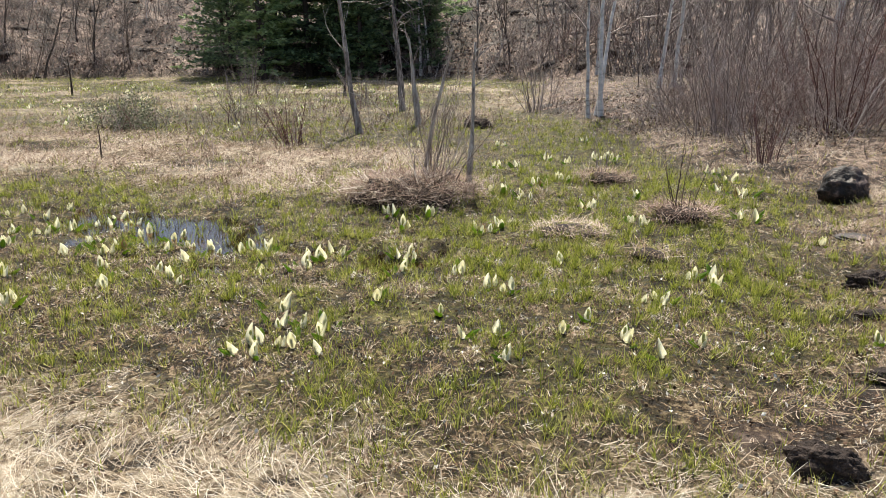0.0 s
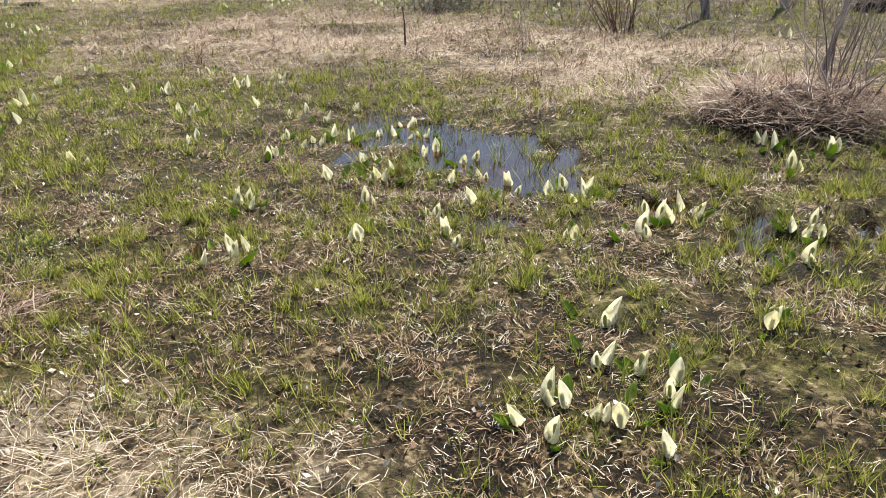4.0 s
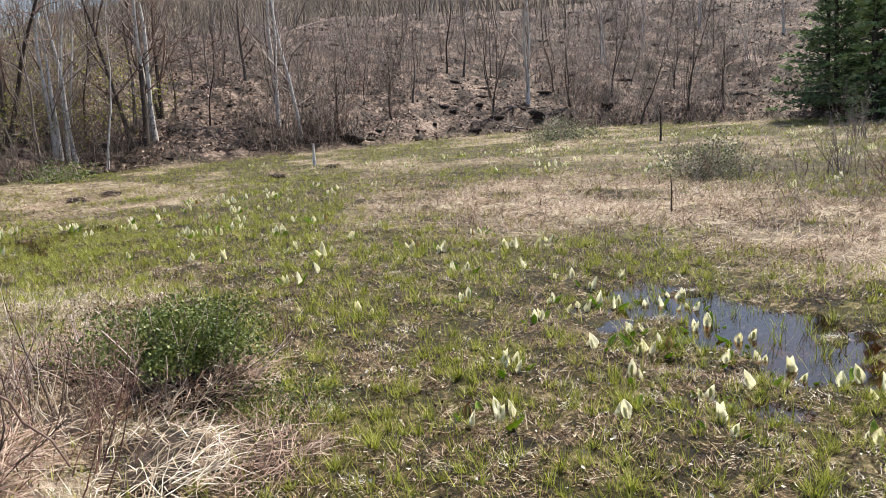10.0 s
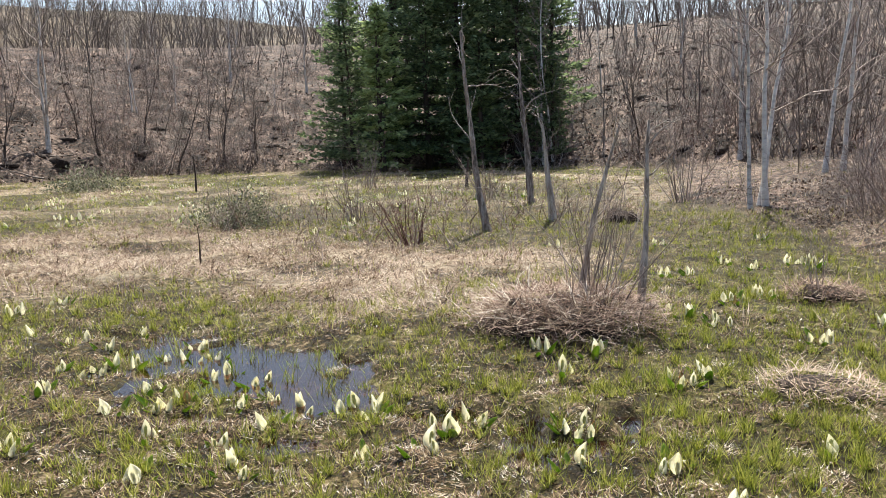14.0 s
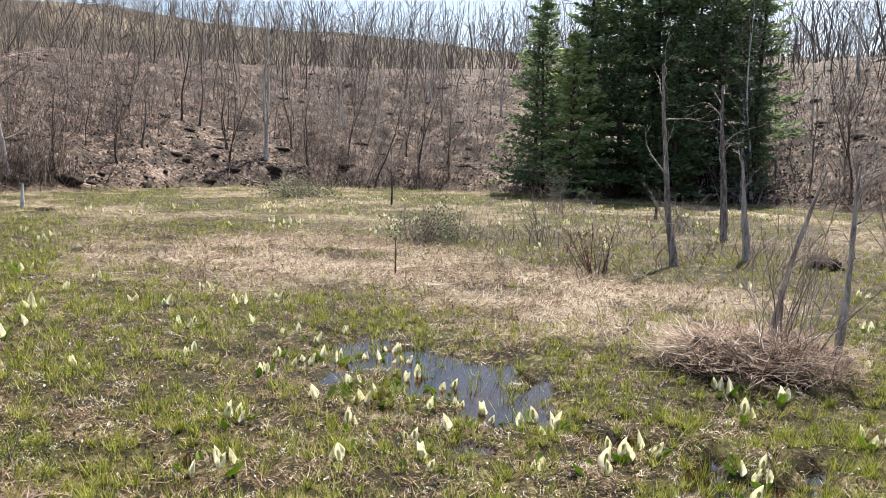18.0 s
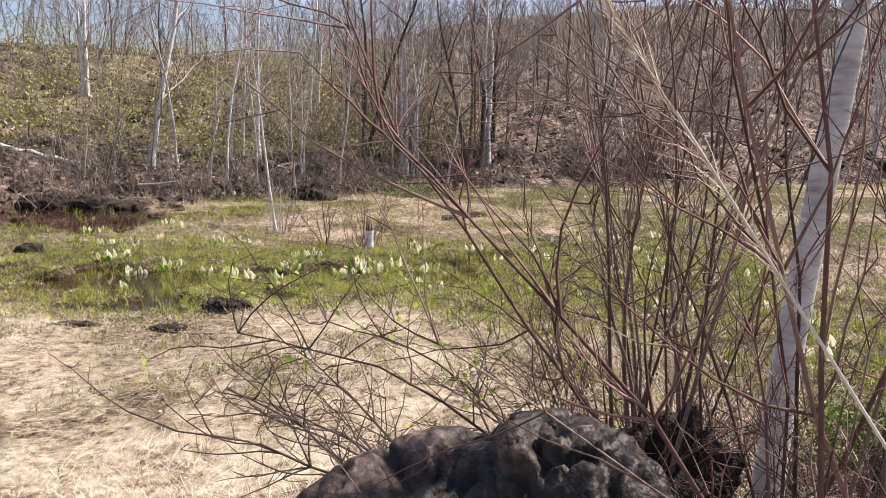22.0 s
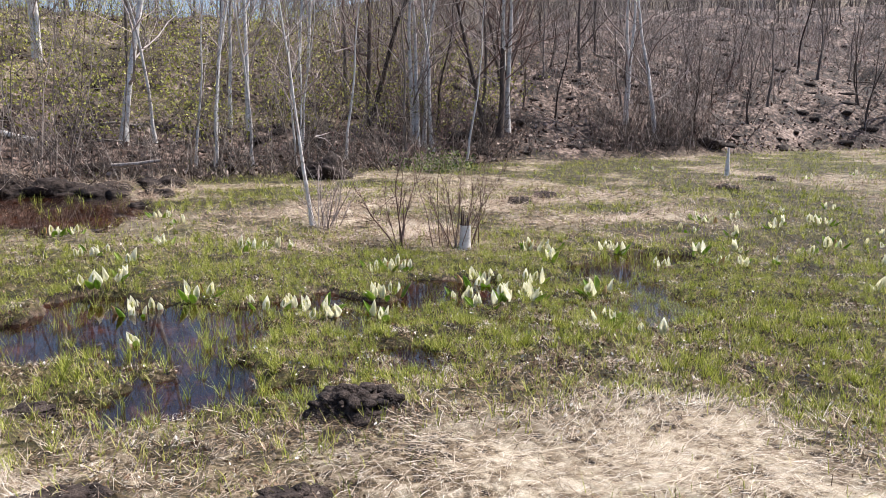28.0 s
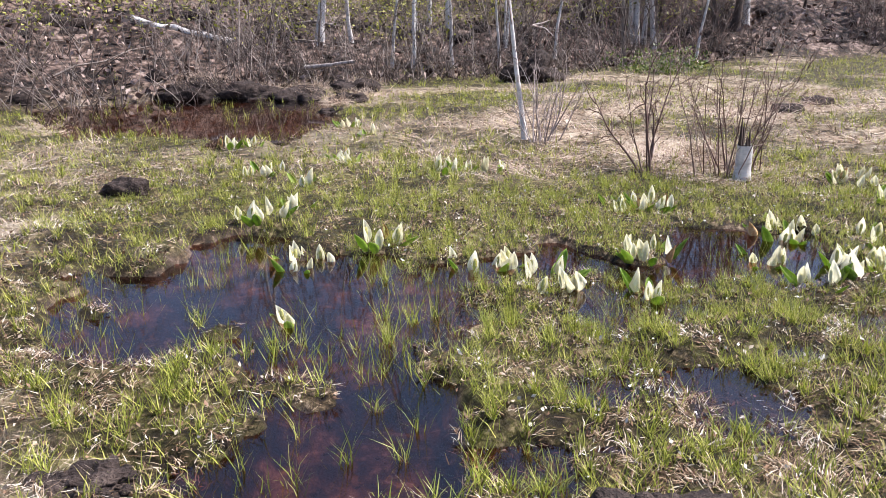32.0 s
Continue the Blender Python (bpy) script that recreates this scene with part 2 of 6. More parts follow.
def ground_material():
    """Soil, thatch, moss and leaf litter, blended by the ground's own cover weights."""
    m = bpy.data.materials.new("marsh_ground")
    m.use_nodes = True
    n, l = m.node_tree.nodes, m.node_tree.links
    b = n["Principled BSDF"]
    b.inputs["Roughness"].default_value = 0.85
    b.inputs["Specular IOR Level"].default_value = 0.18
    tc = n.new("ShaderNodeTexCoord")

    def noisy(scale, ramp, detail=8):
        t = n.new("ShaderNodeTexNoise")
        t.inputs["Scale"].default_value, t.inputs["Detail"].default_value, t.inputs["Roughness"].default_value = scale, detail, 0.7
        l.new(tc.outputs["Object"], t.inputs["Vector"])
        r = n.new("ShaderNodeValToRGB")
        while len(r.color_ramp.elements) < len(ramp):
            r.color_ramp.elements.new(0.5)
        for e, (p, c) in zip(r.color_ramp.elements, ramp):
            e.position, e.color = p, (*c, 1)
        wide = n.new("ShaderNodeTexNoise")
        wide.inputs["Scale"].default_value, wide.inputs["Detail"].default_value = scale * 0.17, 3
        l.new(tc.outputs["Object"], wide.inputs["Vector"])
        both = n.new("ShaderNodeMath")
        both.operation = "MULTIPLY_ADD"
        l.new(wide.outputs["Fac"], both.inputs[0])
        both.inputs[1].default_value = 0.45
        l.new(t.outputs["Fac"], both.inputs[2])
        less = n.new("ShaderNodeMath")
        less.operation = "SUBTRACT"
        l.new(both.outputs[0], less.inputs[0])
        less.inputs[1].default_value = 0.225
        l.new(less.outputs[0], r.inputs["Fac"])
        return r.outputs["Color"], t.outputs["Fac"]

    mud, h1 = noisy(22, [(0.38, (0.006, 0.004, 0.003)), (0.50, (0.020, 0.0135, 0.0075)), (0.57, (0.085, 0.060, 0.030)), (0.66, (0.34, 0.26, 0.16))], 12)
    straw, h2 = noisy(11, [(0.38, (0.03, 0.02, 0.012)), (0.46, (0.21, 0.152, 0.092)), (0.55, (0.47, 0.385, 0.27)), (0.66, (0.70, 0.62, 0.48))], 14)
    moss, h3 = noisy(13, [(0.36, (0.014, 0.010, 0.004)), (0.49, (0.034, 0.031, 0.007)), (0.60, (0.13, 0.122, 0.03)), (0.69, (0.36, 0.31, 0.15))], 14)
    litter, h4 = noisy(5.5, [(0.40, (0.010, 0.007, 0.0055)), (0.485, (0.048, 0.031, 0.023)), (0.56, (0.14, 0.095, 0.073)), (0.67, (0.36, 0.275, 0.225))], 15)
    at = n.new("ShaderNodeAttribute")
    at.attribute_name = "cover"
    sep = n.new("ShaderNodeSeparateColor")
    l.new(at.outputs["Color"], sep.inputs[0])
    colour = mud
    for out, c in ((sep.outputs[1], moss), (sep.outputs[0], straw), (sep.outputs[2], litter)):
        mx = n.new("ShaderNodeMix")
        mx.data_type = "RGBA"
        l.new(out, mx.inputs["Factor"])
        l.new(colour, mx.inputs["A"])
        l.new(c, mx.inputs["B"])
        colour = mx.outputs["Result"]
    l.new(colour, b.inputs["Base Color"])
    bp = n.new("ShaderNodeBump")
    bp.inputs["Strength"].default_value, bp.inputs["Distance"].default_value = 1.0, 0.035
    l.new(h1, bp.inputs["Height"])
    l.new(bp.outputs[0], b.inputs["Normal"])
    rr = n.new("ShaderNodeMapRange")
    rr.inputs["From Min"].default_value, rr.inputs["From Max"].default_value = 0.36, 0.50
    rr.inputs["To Min"].default_value, rr.inputs["To Max"].default_value = 0.24, 0.9
    l.new(h1, rr.inputs["Value"])
    l.new(rr.outputs[0], b.inputs["Roughness"])
    return m


m_ground = ground_material()


def water_material():
    """Still, clear peat-brown water with a faint ripple: tinted see-through, and a mirror at low angles."""
    m = bpy.data.materials.new("peaty_water")
    m.use_nodes = True
    n, l = m.node_tree.nodes, m.node_tree.links
    n.remove(n["Principled BSDF"])
    see = n.new("ShaderNodeBsdfTransparent")
    see.inputs["Color"].default_value = (0.55, 0.34, 0.27, 1)
    gloss = n.new("ShaderNodeBsdfGlossy")
    gloss.inputs["Roughness"].default_value = 0.03
    fr = n.new("ShaderNodeFresnel")
    fr.inputs["IOR"].default_value = 1.62
    t, t2 = n.new("ShaderNodeTexNoise"), n.new("ShaderNodeTexNoise")
    t.inputs["Scale"].default_value, t2.inputs["Scale"].default_value = 14, 3
    add = n.new("ShaderNodeMath")
    l.new(t.outputs["Fac"], add.inputs[0])
    l.new(t2.outputs["Fac"], add.inputs[1])
    bp = n.new("ShaderNodeBump")
    bp.inputs["Strength"].default_value, bp.inputs["Distance"].default_value = 0.10, 0.01
    l.new(add.outputs[0], bp.inputs["Height"])
    l.new(bp.outputs[0], gloss.inputs["Normal"])
    l.new(bp.outputs[0], fr.inputs["Normal"])
    mix = n.new("ShaderNodeMixShader")
    l.new(fr.outputs[0], mix.inputs[0])
    l.new(see.outputs[0], mix.inputs[1])
    l.new(gloss.outputs[0], mix.inputs[2])
    l.new(mix.outputs[0], n["Material Output"].inputs["Surface"])
    return m


m_water = water_material()

# ---- ground plan ----
class Noise2:
    """Smooth lattice noise over the plan, -1 to 1."""

    def __init__(self, seed):
        self.g = np.random.default_rng(seed).random((256, 256)) * 2 - 1

    def __call__(self, x, y, scale):
        u, v = np.asarray(x) / scale + 512.0, np.asarray(y) / scale + 512.0
        i, j = np.floor(u).astype(int), np.floor(v).astype(int)
        a, c = u - i, v - j
        a, c = a * a * (3 - 2 * a), c * c * (3 - 2 * c)
        g = self.g
        p = g[i % 256, j % 256] * (1 - a) + g[(i + 1) % 256, j % 256] * a
        q = g[i % 256, (j + 1) % 256] * (1 - a) + g[(i + 1) % 256, (j + 1) % 256] * a
        return p * (1 - c) + q * c


na, nb, nc, nd = Noise2(1), Noise2(2), Noise2(3), Noise2(4)


def inside(poly, x, y):
    """Signed distance to a polygon's edge, positive inside."""
    x, y = np.asarray(x, float), np.asarray(y, float)
    best = np.full(x.shape, 1e9)
    odd = np.zeros(x.shape, bool)
    for (ax, ay), (bx, by) in zip(poly, poly[1:] + poly[:1]):
        dx, dy = bx - ax, by - ay
        s = np.clip(((x - ax) * dx + (y - ay) * dy) / (dx * dx + dy * dy), 0, 1)
        best = np.minimum(best, np.hypot(x - ax - s * dx, y - ay - s * dy))
        if dy:
            odd ^= ((ay > y) != (by > y)) & (x < dx * (y - ay) / dy + ax)
    return np.where(odd, best, -best)


def soft(d, w):
    return np.clip(0.5 + d / (2 * w), 0, 1)


DRY_BANK = [(2.1, 2.7), (0.2, 2.55), (-1.2, 2.65), (-2.7, 2.4), (-3.6, 3.0), (-4.8, 3.2), (-6.2, 3.9), (-7.4, 3.7), (-8.2, 2.2),
            (-9.3, 1.6), (-9.3, 0.3), (-9.1, -0.7), (-9.4, -1.6), (-10.4, -2.4), (-11, -3.0), (-12.6, -3.2), (-14.5, -4.7), (-15, -8), (-14, -40), (12, -40), (9, 2)]
RUSSET = [(-13.1, 9.4), (-11.4, 12.3), (-9.7, 13.6), (-5, 11.6), (-1.9, 11.9), (-1.8, 8.6), (-3.5, 8.2), (-5.2, 9.0), (-5.8, 8.5), (-7.2, 7.4), (-8.5, 6.9)]
FAR_STRAW = [(-13.9, 0.6), (-13.6, 3), (-14.6, 6), (-19, 7.5), (-22, 5), (-21, 1), (-17, -0.6), (-15, -0.2)]
EAST_BANK = [(-3, 36), (-0.9, 19.2), (0.9, 17.2), (1.6, 13.4), (2.3, 11.2), (3.2, 10.0), (3.5, 9.0), (3.5, 7.7), (3.0, 6.6), (2.9, 5.0), (2.6, 4.0), (2.2, 3.0), (9, 2), (40, 2), (40, 60)]
EAST_GREEN = [(-0.6, 5.8), (0.6, 4.6), (2.2, 4.4), (2.9, 6.8), (3.2, 8.8), (2.0, 11), (0.6, 17), (-1.2, 18), (-0.6, 12), (0.0, 8.2)]
STREAM_GREEN = [(-10.6, 2.6), (-10.4, 0.2), (-10.3, -0.6), (-11.2, -0.6), (-11.0, -2.6), (-13, -4), (-17, -3.4), (-17, -1), (-14, 0.4), (-13.0, 2.2), (-12, 4.6), (-10, 4.8)]
WEST_GREEN = [(-4.6, 4.4), (-6.4, 4.5), (-9.2, 4.4), (-13, 5.6), (-15, 8.4), (-12, 8.4), (-8.5, 6.6), (-6.6, 7.0), (-5.2, 7.6), (-4.2, 6.6)]
POOLS = [
    [(-3.75, 6.75), (-3.3, 6.65), (-2.95, 6.8), (-2.5, 6.55), (-2.15, 6.3), (-1.72, 5.85), (-1.68, 5.55), (-2.15, 5.65), (-2.5, 5.5), (-2.95, 5.85), (-3.5, 6.3)],
    [(-0.75, 6.0), (-0.65, 5.45), (-0.1, 5.5), (0.0, 6.1), (-0.4, 6.2)],
    [(-9.45, -1.6), (-9.4, -0.85), (-10.2, -0.75), (-11.1, -0.75), (-11.5, -0.4), (-11.4, 0.3), (-11.0, 0.9), (-11.4, 1.7), (-12.0, 1.5), (-12.3, 0.9), (-11.75, 0.2), (-11.9, -1.0),
     (-12.6, -2.0), (-11.9, -2.9), (-11.1, -2.8), (-10.6, -2.2), (-10.55, -1.65), (-10.2, -1.3), (-9.9, -1.6)],
    [(-12.2, 2.4), (-12.7, 2.9), (-13.3, 3.7), (-12.6, 4.2), (-11.8, 3.6), (-11.3, 2.8)],
    [(-24, -9.0), (-19, -6.4), (-17.2, -4.6), (-16.4, -2.4), (-18.2, -1.8), (-21.0, -2.0), (-24, -3.2)],
]
# the foot of the hill, as a distance round a middle point, and how high it climbs there
MID = (-8.0, 8.0)
FOOT = [(-180, 20.6, 11), (-165, 19.5, 10.5), (-150, 19.5, 10), (-130, 21, 9), (-110, 30, 6), (-85, 60, 2), (-60, 60, 2), (-10, 40, 3), (20, 22, 8), (50, 22, 14), (70, 26, 20),
        (90, 30, 24), (115, 33, 24), (135, 34, 22), (150, 27, 18), (165, 23.5, 13), (180, 20.6, 11)]


# the far ridge behind the near hill: bearing and height
RIDGE = [(-180, 15), (-150, 6), (-60, 2), (0, 10), (40, 26), (70, 33), (100, 34), (126, 37), (150, 38), (165, 36), (174, 28), (180, 16)]
# shallow water stands between the sedge here, and in puddles near the mound
SOAK = [(-9.6, -0.6), (-9.75, 1.0), (-9.5, 2.4), (-10.4, 3.6), (-11.6, 3.0), (-11.6, 1.0), (-11.4, -0.4), (-10.6, -0.7)]
PUDDLES = [(-2.2, 5.2), (-1.2, 4.9), (-0.5, 4.6), (0.3, 5.2), (0.3, 6.2), (-0.5, 6.6), (-1.6, 6.1), (-2.6, 6.7), (-3.6, 6.9), (-5.0, 7.0), (-5.2, 6.4), (-4.2, 5.6), (-3.0, 5.0)]


def hill(x, y):
    """How far a place lies beyond the hill's foot, and the hill's height there."""
    a = np.degrees(np.arctan2(y - MID[1], x - MID[0]))
    f = np.array(FOOT)
    foot, cap = np.interp(a, f[:, 0], f[:, 1]), np.interp(a, f[:, 0], f[:, 2])
    d = np.hypot(x - MID[0], y - MID[1]) - foot + na(x, y, 6.0) * 1.2
    up = np.maximum(d, 0)
    near = cap * (1 - np.exp(-0.42 * up / cap)) + np.clip(up - 34, 0, 400) * -0.10
    r = np.array(RIDGE)
    u = np.clip((up - 48) / 150, 0, 1)
    far = np.interp(a, r[:, 0], r[:, 1]) * u * u * (3 - 2 * u) + nb(x, y, 38.0) * 3.0 * u
    return d, np.maximum(near, far)


def wetness(x, y):
    x, y = np.asarray(x, float), np.asarray(y, float)
    jx, jy = x + na(x, y, 0.5) * 0.3 + nc(x, y, 0.19) * 0.14, y + nb(x, y, 0.5) * 0.3 + nd(x, y, 0.19) * 0.14
    d = np.max([inside(p, jx, jy) for p in POOLS], axis=0)
    return d - np.where(x > -6, 0.55, 0.32) * np.clip(nc(x, y, 0.36) * 0.8 + nd(x, y, 0.18) * 0.6 - 0.05, 0, 1)


def cover(x, y):
    """Weights of straw, green, litter and russet straw."""
    x, y = np.asarray(x, float), np.asarray(y, float)
    jx, jy = x + na(x, y, 0.9) * 0.35, y + nb(x, y, 0.9) * 0.35
    patch = nc(x, y, 0.55) * 0.6 + nd(x, y, 0.2) * 0.4
    straw = soft(inside(DRY_BANK, jx, jy) - 0.15 - 0.25 * np.clip(-x - 6, 0, 1), 0.45)
    russet = soft(inside(RUSSET, jx, jy), 0.9) * np.clip(0.62 + 0.8 * nb(x, y, 1.1) + 0.5 * patch, 0, 1)
    straw2 = soft(inside(FAR_STRAW, jx, jy), 0.9) * np.clip(0.45 + 0.8 * nb(x, y, 0.9) + 0.3 * patch, 0, 1)
    straw = straw * np.clip(1.0 + 0.6 * nd(x, y, 0.9) + 0.4 * nc(x, y, 0.3), 0, 1)
    green = np.maximum.reduce([soft(inside(EAST_GREEN, jx, jy), 0.7), soft(inside(STREAM_GREEN, jx, jy), 0.5), 0.62 * soft(inside(WEST_GREEN, jx, jy), 0.8)])
    far = np.clip((np.hypot(x + 2, y - 4) - 13) / 6, 0, 1)
    green = np.clip(np.maximum(green * (0.9 + 0.35 * patch), 0.50 + 0.75 * patch + far * (0.35 + 0.5 * nb(x, y, 3.0))), 0, 1)
    d, _ = hill(x, y)
    straw3 = far * np.clip(nb(x, y, 1.9) * 1.3 + nd(x, y, 0.8) * 0.8 + 0.05, 0, 0.6)
    litter = np.maximum(soft(d, 0.8), soft(inside(EAST_BANK, jx, jy), 0.4))
    tops = np.clip((-28 - x) / 3, 0, 1) * np.clip((8 - y) / 5, 0, 1) * np.clip(0.7 + 0.8 * nb(x, y, 2.5), 0, 1)
    litter = litter * (1 - 0.8 * tops * (d > 3)) * (1 - 0.85 * np.clip((d - 36) / 25, 0, 1))
    edge = inside(DRY_BANK, jx, jy)
    straw = straw * np.where((x < -3.2) & (edge < 1.5), 0.10 + 0.90 * np.clip(0.02 + edge * 0.75 + 0.8 * patch, 0, 1), 1)
    green = green * np.clip((22 - d) / 10, 0, 1)
    straw = straw * np.where((x < -3.2) & (y > 1.7), 0.35, 1)
    knoll = np.exp(-((x + 2.6) ** 2 + (y - 1.15) ** 2) / 0.8)
    straw, litter = straw * (1 - 0.85 * knoll), np.maximum(litter, 0.8 * knoll)
    dry = np.maximum.reduce([straw, straw2, russet, straw3])
    green = np.maximum(green * (1 - dry * 0.85), tops * (d > 3) * 0.9) * (1 - litter * 0.92)
    return straw, np.clip(green, 0, 1), litter, np.maximum(russet, straw2 * 0.3), dry


def height(x, y):
    x, y = np.asarray(x, float), np.asarray(y, float)
    _, up = hill(x, y)
    bank = np.clip(inside(DRY_BANK, x, y), 0, 3.0)
    east = np.clip(inside(EAST_BANK, x, y), 0, 30)
    z = na(x, y, 0.8) * 0.018 + nb(x, y, 0.25) * 0.012 + nc(x, y, 3.0) * 0.02 + 0.015
    z = z + 0.07 * np.clip(bank / 1.2, 0, 1) + bank * 0.015 + 0.25 * (1 - np.exp(-east / 1.5)) + east * 0.05
    z = z + 0.6 * np.exp(-((x + 2.8) ** 2 + (y - 0.9) ** 2) / 0.75)
    rough = np.clip(np.hypot(x + 4, y - 4) / 30, 0, 1)
    z = z + up + np.clip(up, 0, 1) * (nb(x, y, 2.2) * 0.30 * rough + nd(x, y, 0.9) * 0.16)
    wet = wetness(x, y)
    flat = np.clip((np.hypot(x + 2, y - 3) - 5) / 3, 0, 1) * (up < 0.05)
    z = z + 0.05 * flat * np.clip(nc(x, y, 0.55) + 0.6 * nd(x, y, 0.24) - 0.05, 0, 1)
    z = z - (0.055 + 0.035 * nc(x, y, 0.24)) * soft(inside(SOAK, x + 0.3 * nd(x, y, 0.5), y), 0.5)
    z = z - (0.025 + 0.05 * nc(x, y, 0.21)) * soft(inside(PUDDLES, x + 0.3 * nd(x, y, 0.5), y), 0.5)
    z = z - 0.085 * np.clip(1 + wet / 0.9, 0, 1) * np.clip(nd(x, y, 0.26) + 0.1, 0, 1) * (up < 0.05) * (bank <= 0.3)
    return z - 0.13 * np.clip(wet / 0.15 + 0.3, 0, 1) * (up < 0.05)


def ground_z(x, y):
    return float(height(np.array([x]), np.array([y]))[0])


def mesh_from(name, verts, faces_flat, per, mat, smooth=False):
    """A mesh from arrays: verts n x 3, faces of `per` corners."""
    me = bpy.data.meshes.new(name)
    faces_flat = np.asarray(faces_flat, np.int32).reshape(-1, per)
    me.vertices.add(len(verts))
    me.vertices.foreach_set("co", np.asarray(verts, np.float32).ravel())
    me.loops.add(faces_flat.size)
    me.loops.foreach_set("vertex_index", faces_flat.ravel())
    me.polygons.add(len(faces_flat))
    me.polygons.foreach_set("loop_start", np.arange(0, faces_flat.size, per, dtype=np.int32))
    if smooth:
        me.polygons.foreach_set("use_smooth", np.ones(len(faces_flat), bool))
    me.materials.append(mat)
    me.update(calc_edges=True)
    me.validate()
    return me


def grown(lo, hi, step, mid_lo, mid_hi, mid, out):
    """Grid lines: fine in the marsh, coarser over the near slopes, then widening to the horizon."""
    lines = [*np.arange(mid_lo, lo, mid), *np.arange(lo, hi, step), *np.arange(hi, mid_hi, mid)]
    left, right, x, w = [], [], mid_lo, mid
    while x > -out:
        w *= 1.13
        x -= w
        left.append(x)
    x, w = lines[-1], mid
    while x < out:
        w *= 1.13
        x += w
        right.append(x)
    return np.array(left[::-1] + lines + right)


gx, gy = grown(-14.5, 3.5, 0.085, -44, 9, 0.34, 460), grown(-3.2, 13.5, 0.085, -12, 52, 0.34, 460)
X, Y = np.meshgrid(gx, gy)
Z = height(X, Y)
w = len(gx)
q = (np.arange(len(gy) - 1)[:, None] * w + np.arange(w - 1)[None]).ravel()
me = mesh_from("ground", np.stack([X, Y, Z], -1).reshape(-1, 3), np.stack([q, q + 1, q + w + 1, q + w], 1), 4, m_ground, True)
straw_w, green_w, litter_w, russet_w, dry_w = cover(X.ravel(), Y.ravel())
attr = me.color_attributes.new("cover", "FLOAT_COLOR", "POINT")
bed = np.clip(wetness(X.ravel(), Y.ravel()) / 0.12 + 0.4, 0, 1) * np.where(X.ravel() < -15, 0.3, np.where(X.ravel() < -8, 0.9, 0.55))
dry_w, green_w, litter_w = dry_w * (1 - bed), green_w * (1 - bed), np.maximum(litter_w, bed)
attr.data.foreach_set("color", np.stack([dry_w * 0.9, green_w * (0.8 - 0.45 * soft(inside(STREAM_GREEN, X.ravel(), Y.ravel()), 0.5) * (X.ravel() > -13)), litter_w, np.ones_like(dry_w)], 1).astype(np.float32).ravel())
ground = tagged(new("ground", me), "marshy ground with dead straw, moss and bare wet peat", "ground", kind="structure")

wx, wy = np.meshgrid(np.linspace(-26, 4, 31), np.linspace(-10, 9, 18))
q = (np.arange(17)[:, None] * 31 + np.arange(30)[None]).ravel()
water = tagged(new("water", mesh_from("water", np.stack([wx, wy, np.full_like(wx, -0.035)], -1).reshape(-1, 3), np.stack([q, q + 1, q + 32, q + 31], 1), 4, m_water)),
               "still brown peaty water in shallow pools", "water", kind="structure")


# ---- building blocks ----
def part(name, me, parent, label=""):
    """One mesh object under a thing or a part."""
    ob = new(name, me)
    ob.parent = parent
    if label:
        ob["label"] = label
    return ob


def thing(name, label, category, x=0.0, y=0.0, z=None, turn=0.0, group="", kind="", size=1.0):
    ob = tagged(new(name), label, category, group, kind)
    ob.matrix_basis = pose(x, y, ground_z(x, y) if z is None else z, 0, 0, turn) @ Matrix.Scale(size, 4)
    return ob


def tubes(name, polys, mat, sides=5):
    """Round, tapering stems: polys is a list of (points, radii)."""
    vs, fs, base = [], [], 0
    ang = np.arange(sides) * 2 * np.pi / sides
    ca, sa = np.cos(ang), np.sin(ang)
    for pts, rad in polys:
        p = np.asarray(pts, float)
        d = np.gradient(p, axis=0)
        d /= np.linalg.norm(d, axis=1)[:, None] + 1e-9
        ref = np.array([1.0, 0, 0]) if abs(d[0, 2]) > 0.7 else np.array([0, 0, 1.0])
        u = np.cross(d, ref)
        u /= np.linalg.norm(u, axis=1)[:, None] + 1e-9
        v = np.cross(d, u)
        r = np.asarray(rad, float)[:, None, None]
        ring = p[:, None] + r * (u[:, None] * ca[None, :, None] + v[:, None] * sa[None, :, None])
        m = len(p)
        vs.append(ring.reshape(-1, 3))
        i = np.arange(m - 1)[:, None] * sides + np.arange(sides)[None]
        j = np.arange(m - 1)[:, None] * sides + (np.arange(sides)[None] + 1) % sides
        fs.append(np.stack([i, j, j + sides, i + sides], -1).reshape(-1, 4) + base)
        cap = np.arange(sides) + (m - 1) * sides + base
        if sides >= 4:
            fs.append(np.array([[cap[0], cap[1], cap[2], cap[3]]]))
        base += m * sides
    return mesh_from(name, np.concatenate(vs), np.concatenate(fs), 4, mat, True)


def wander(rs, start, way, length, n, bend, lift=0.0):
    """A crooked line of n points from start."""
    p, d = np.array(start, float), np.array(way, float) / np.linalg.norm(way)
    out = [p.copy()]
    for _ in range(n - 1):
        d = d + rs.normal(0, bend, 3) + np.array([0, 0, lift])
        d /= np.linalg.norm(d)
        p = p + d * length / (n - 1)
        out.append(p.copy())
    return np.array(out)


def taper(r0, r1, n):
    return r0 + (r1 - r0) * np.linspace(0, 1, n) ** 0.8


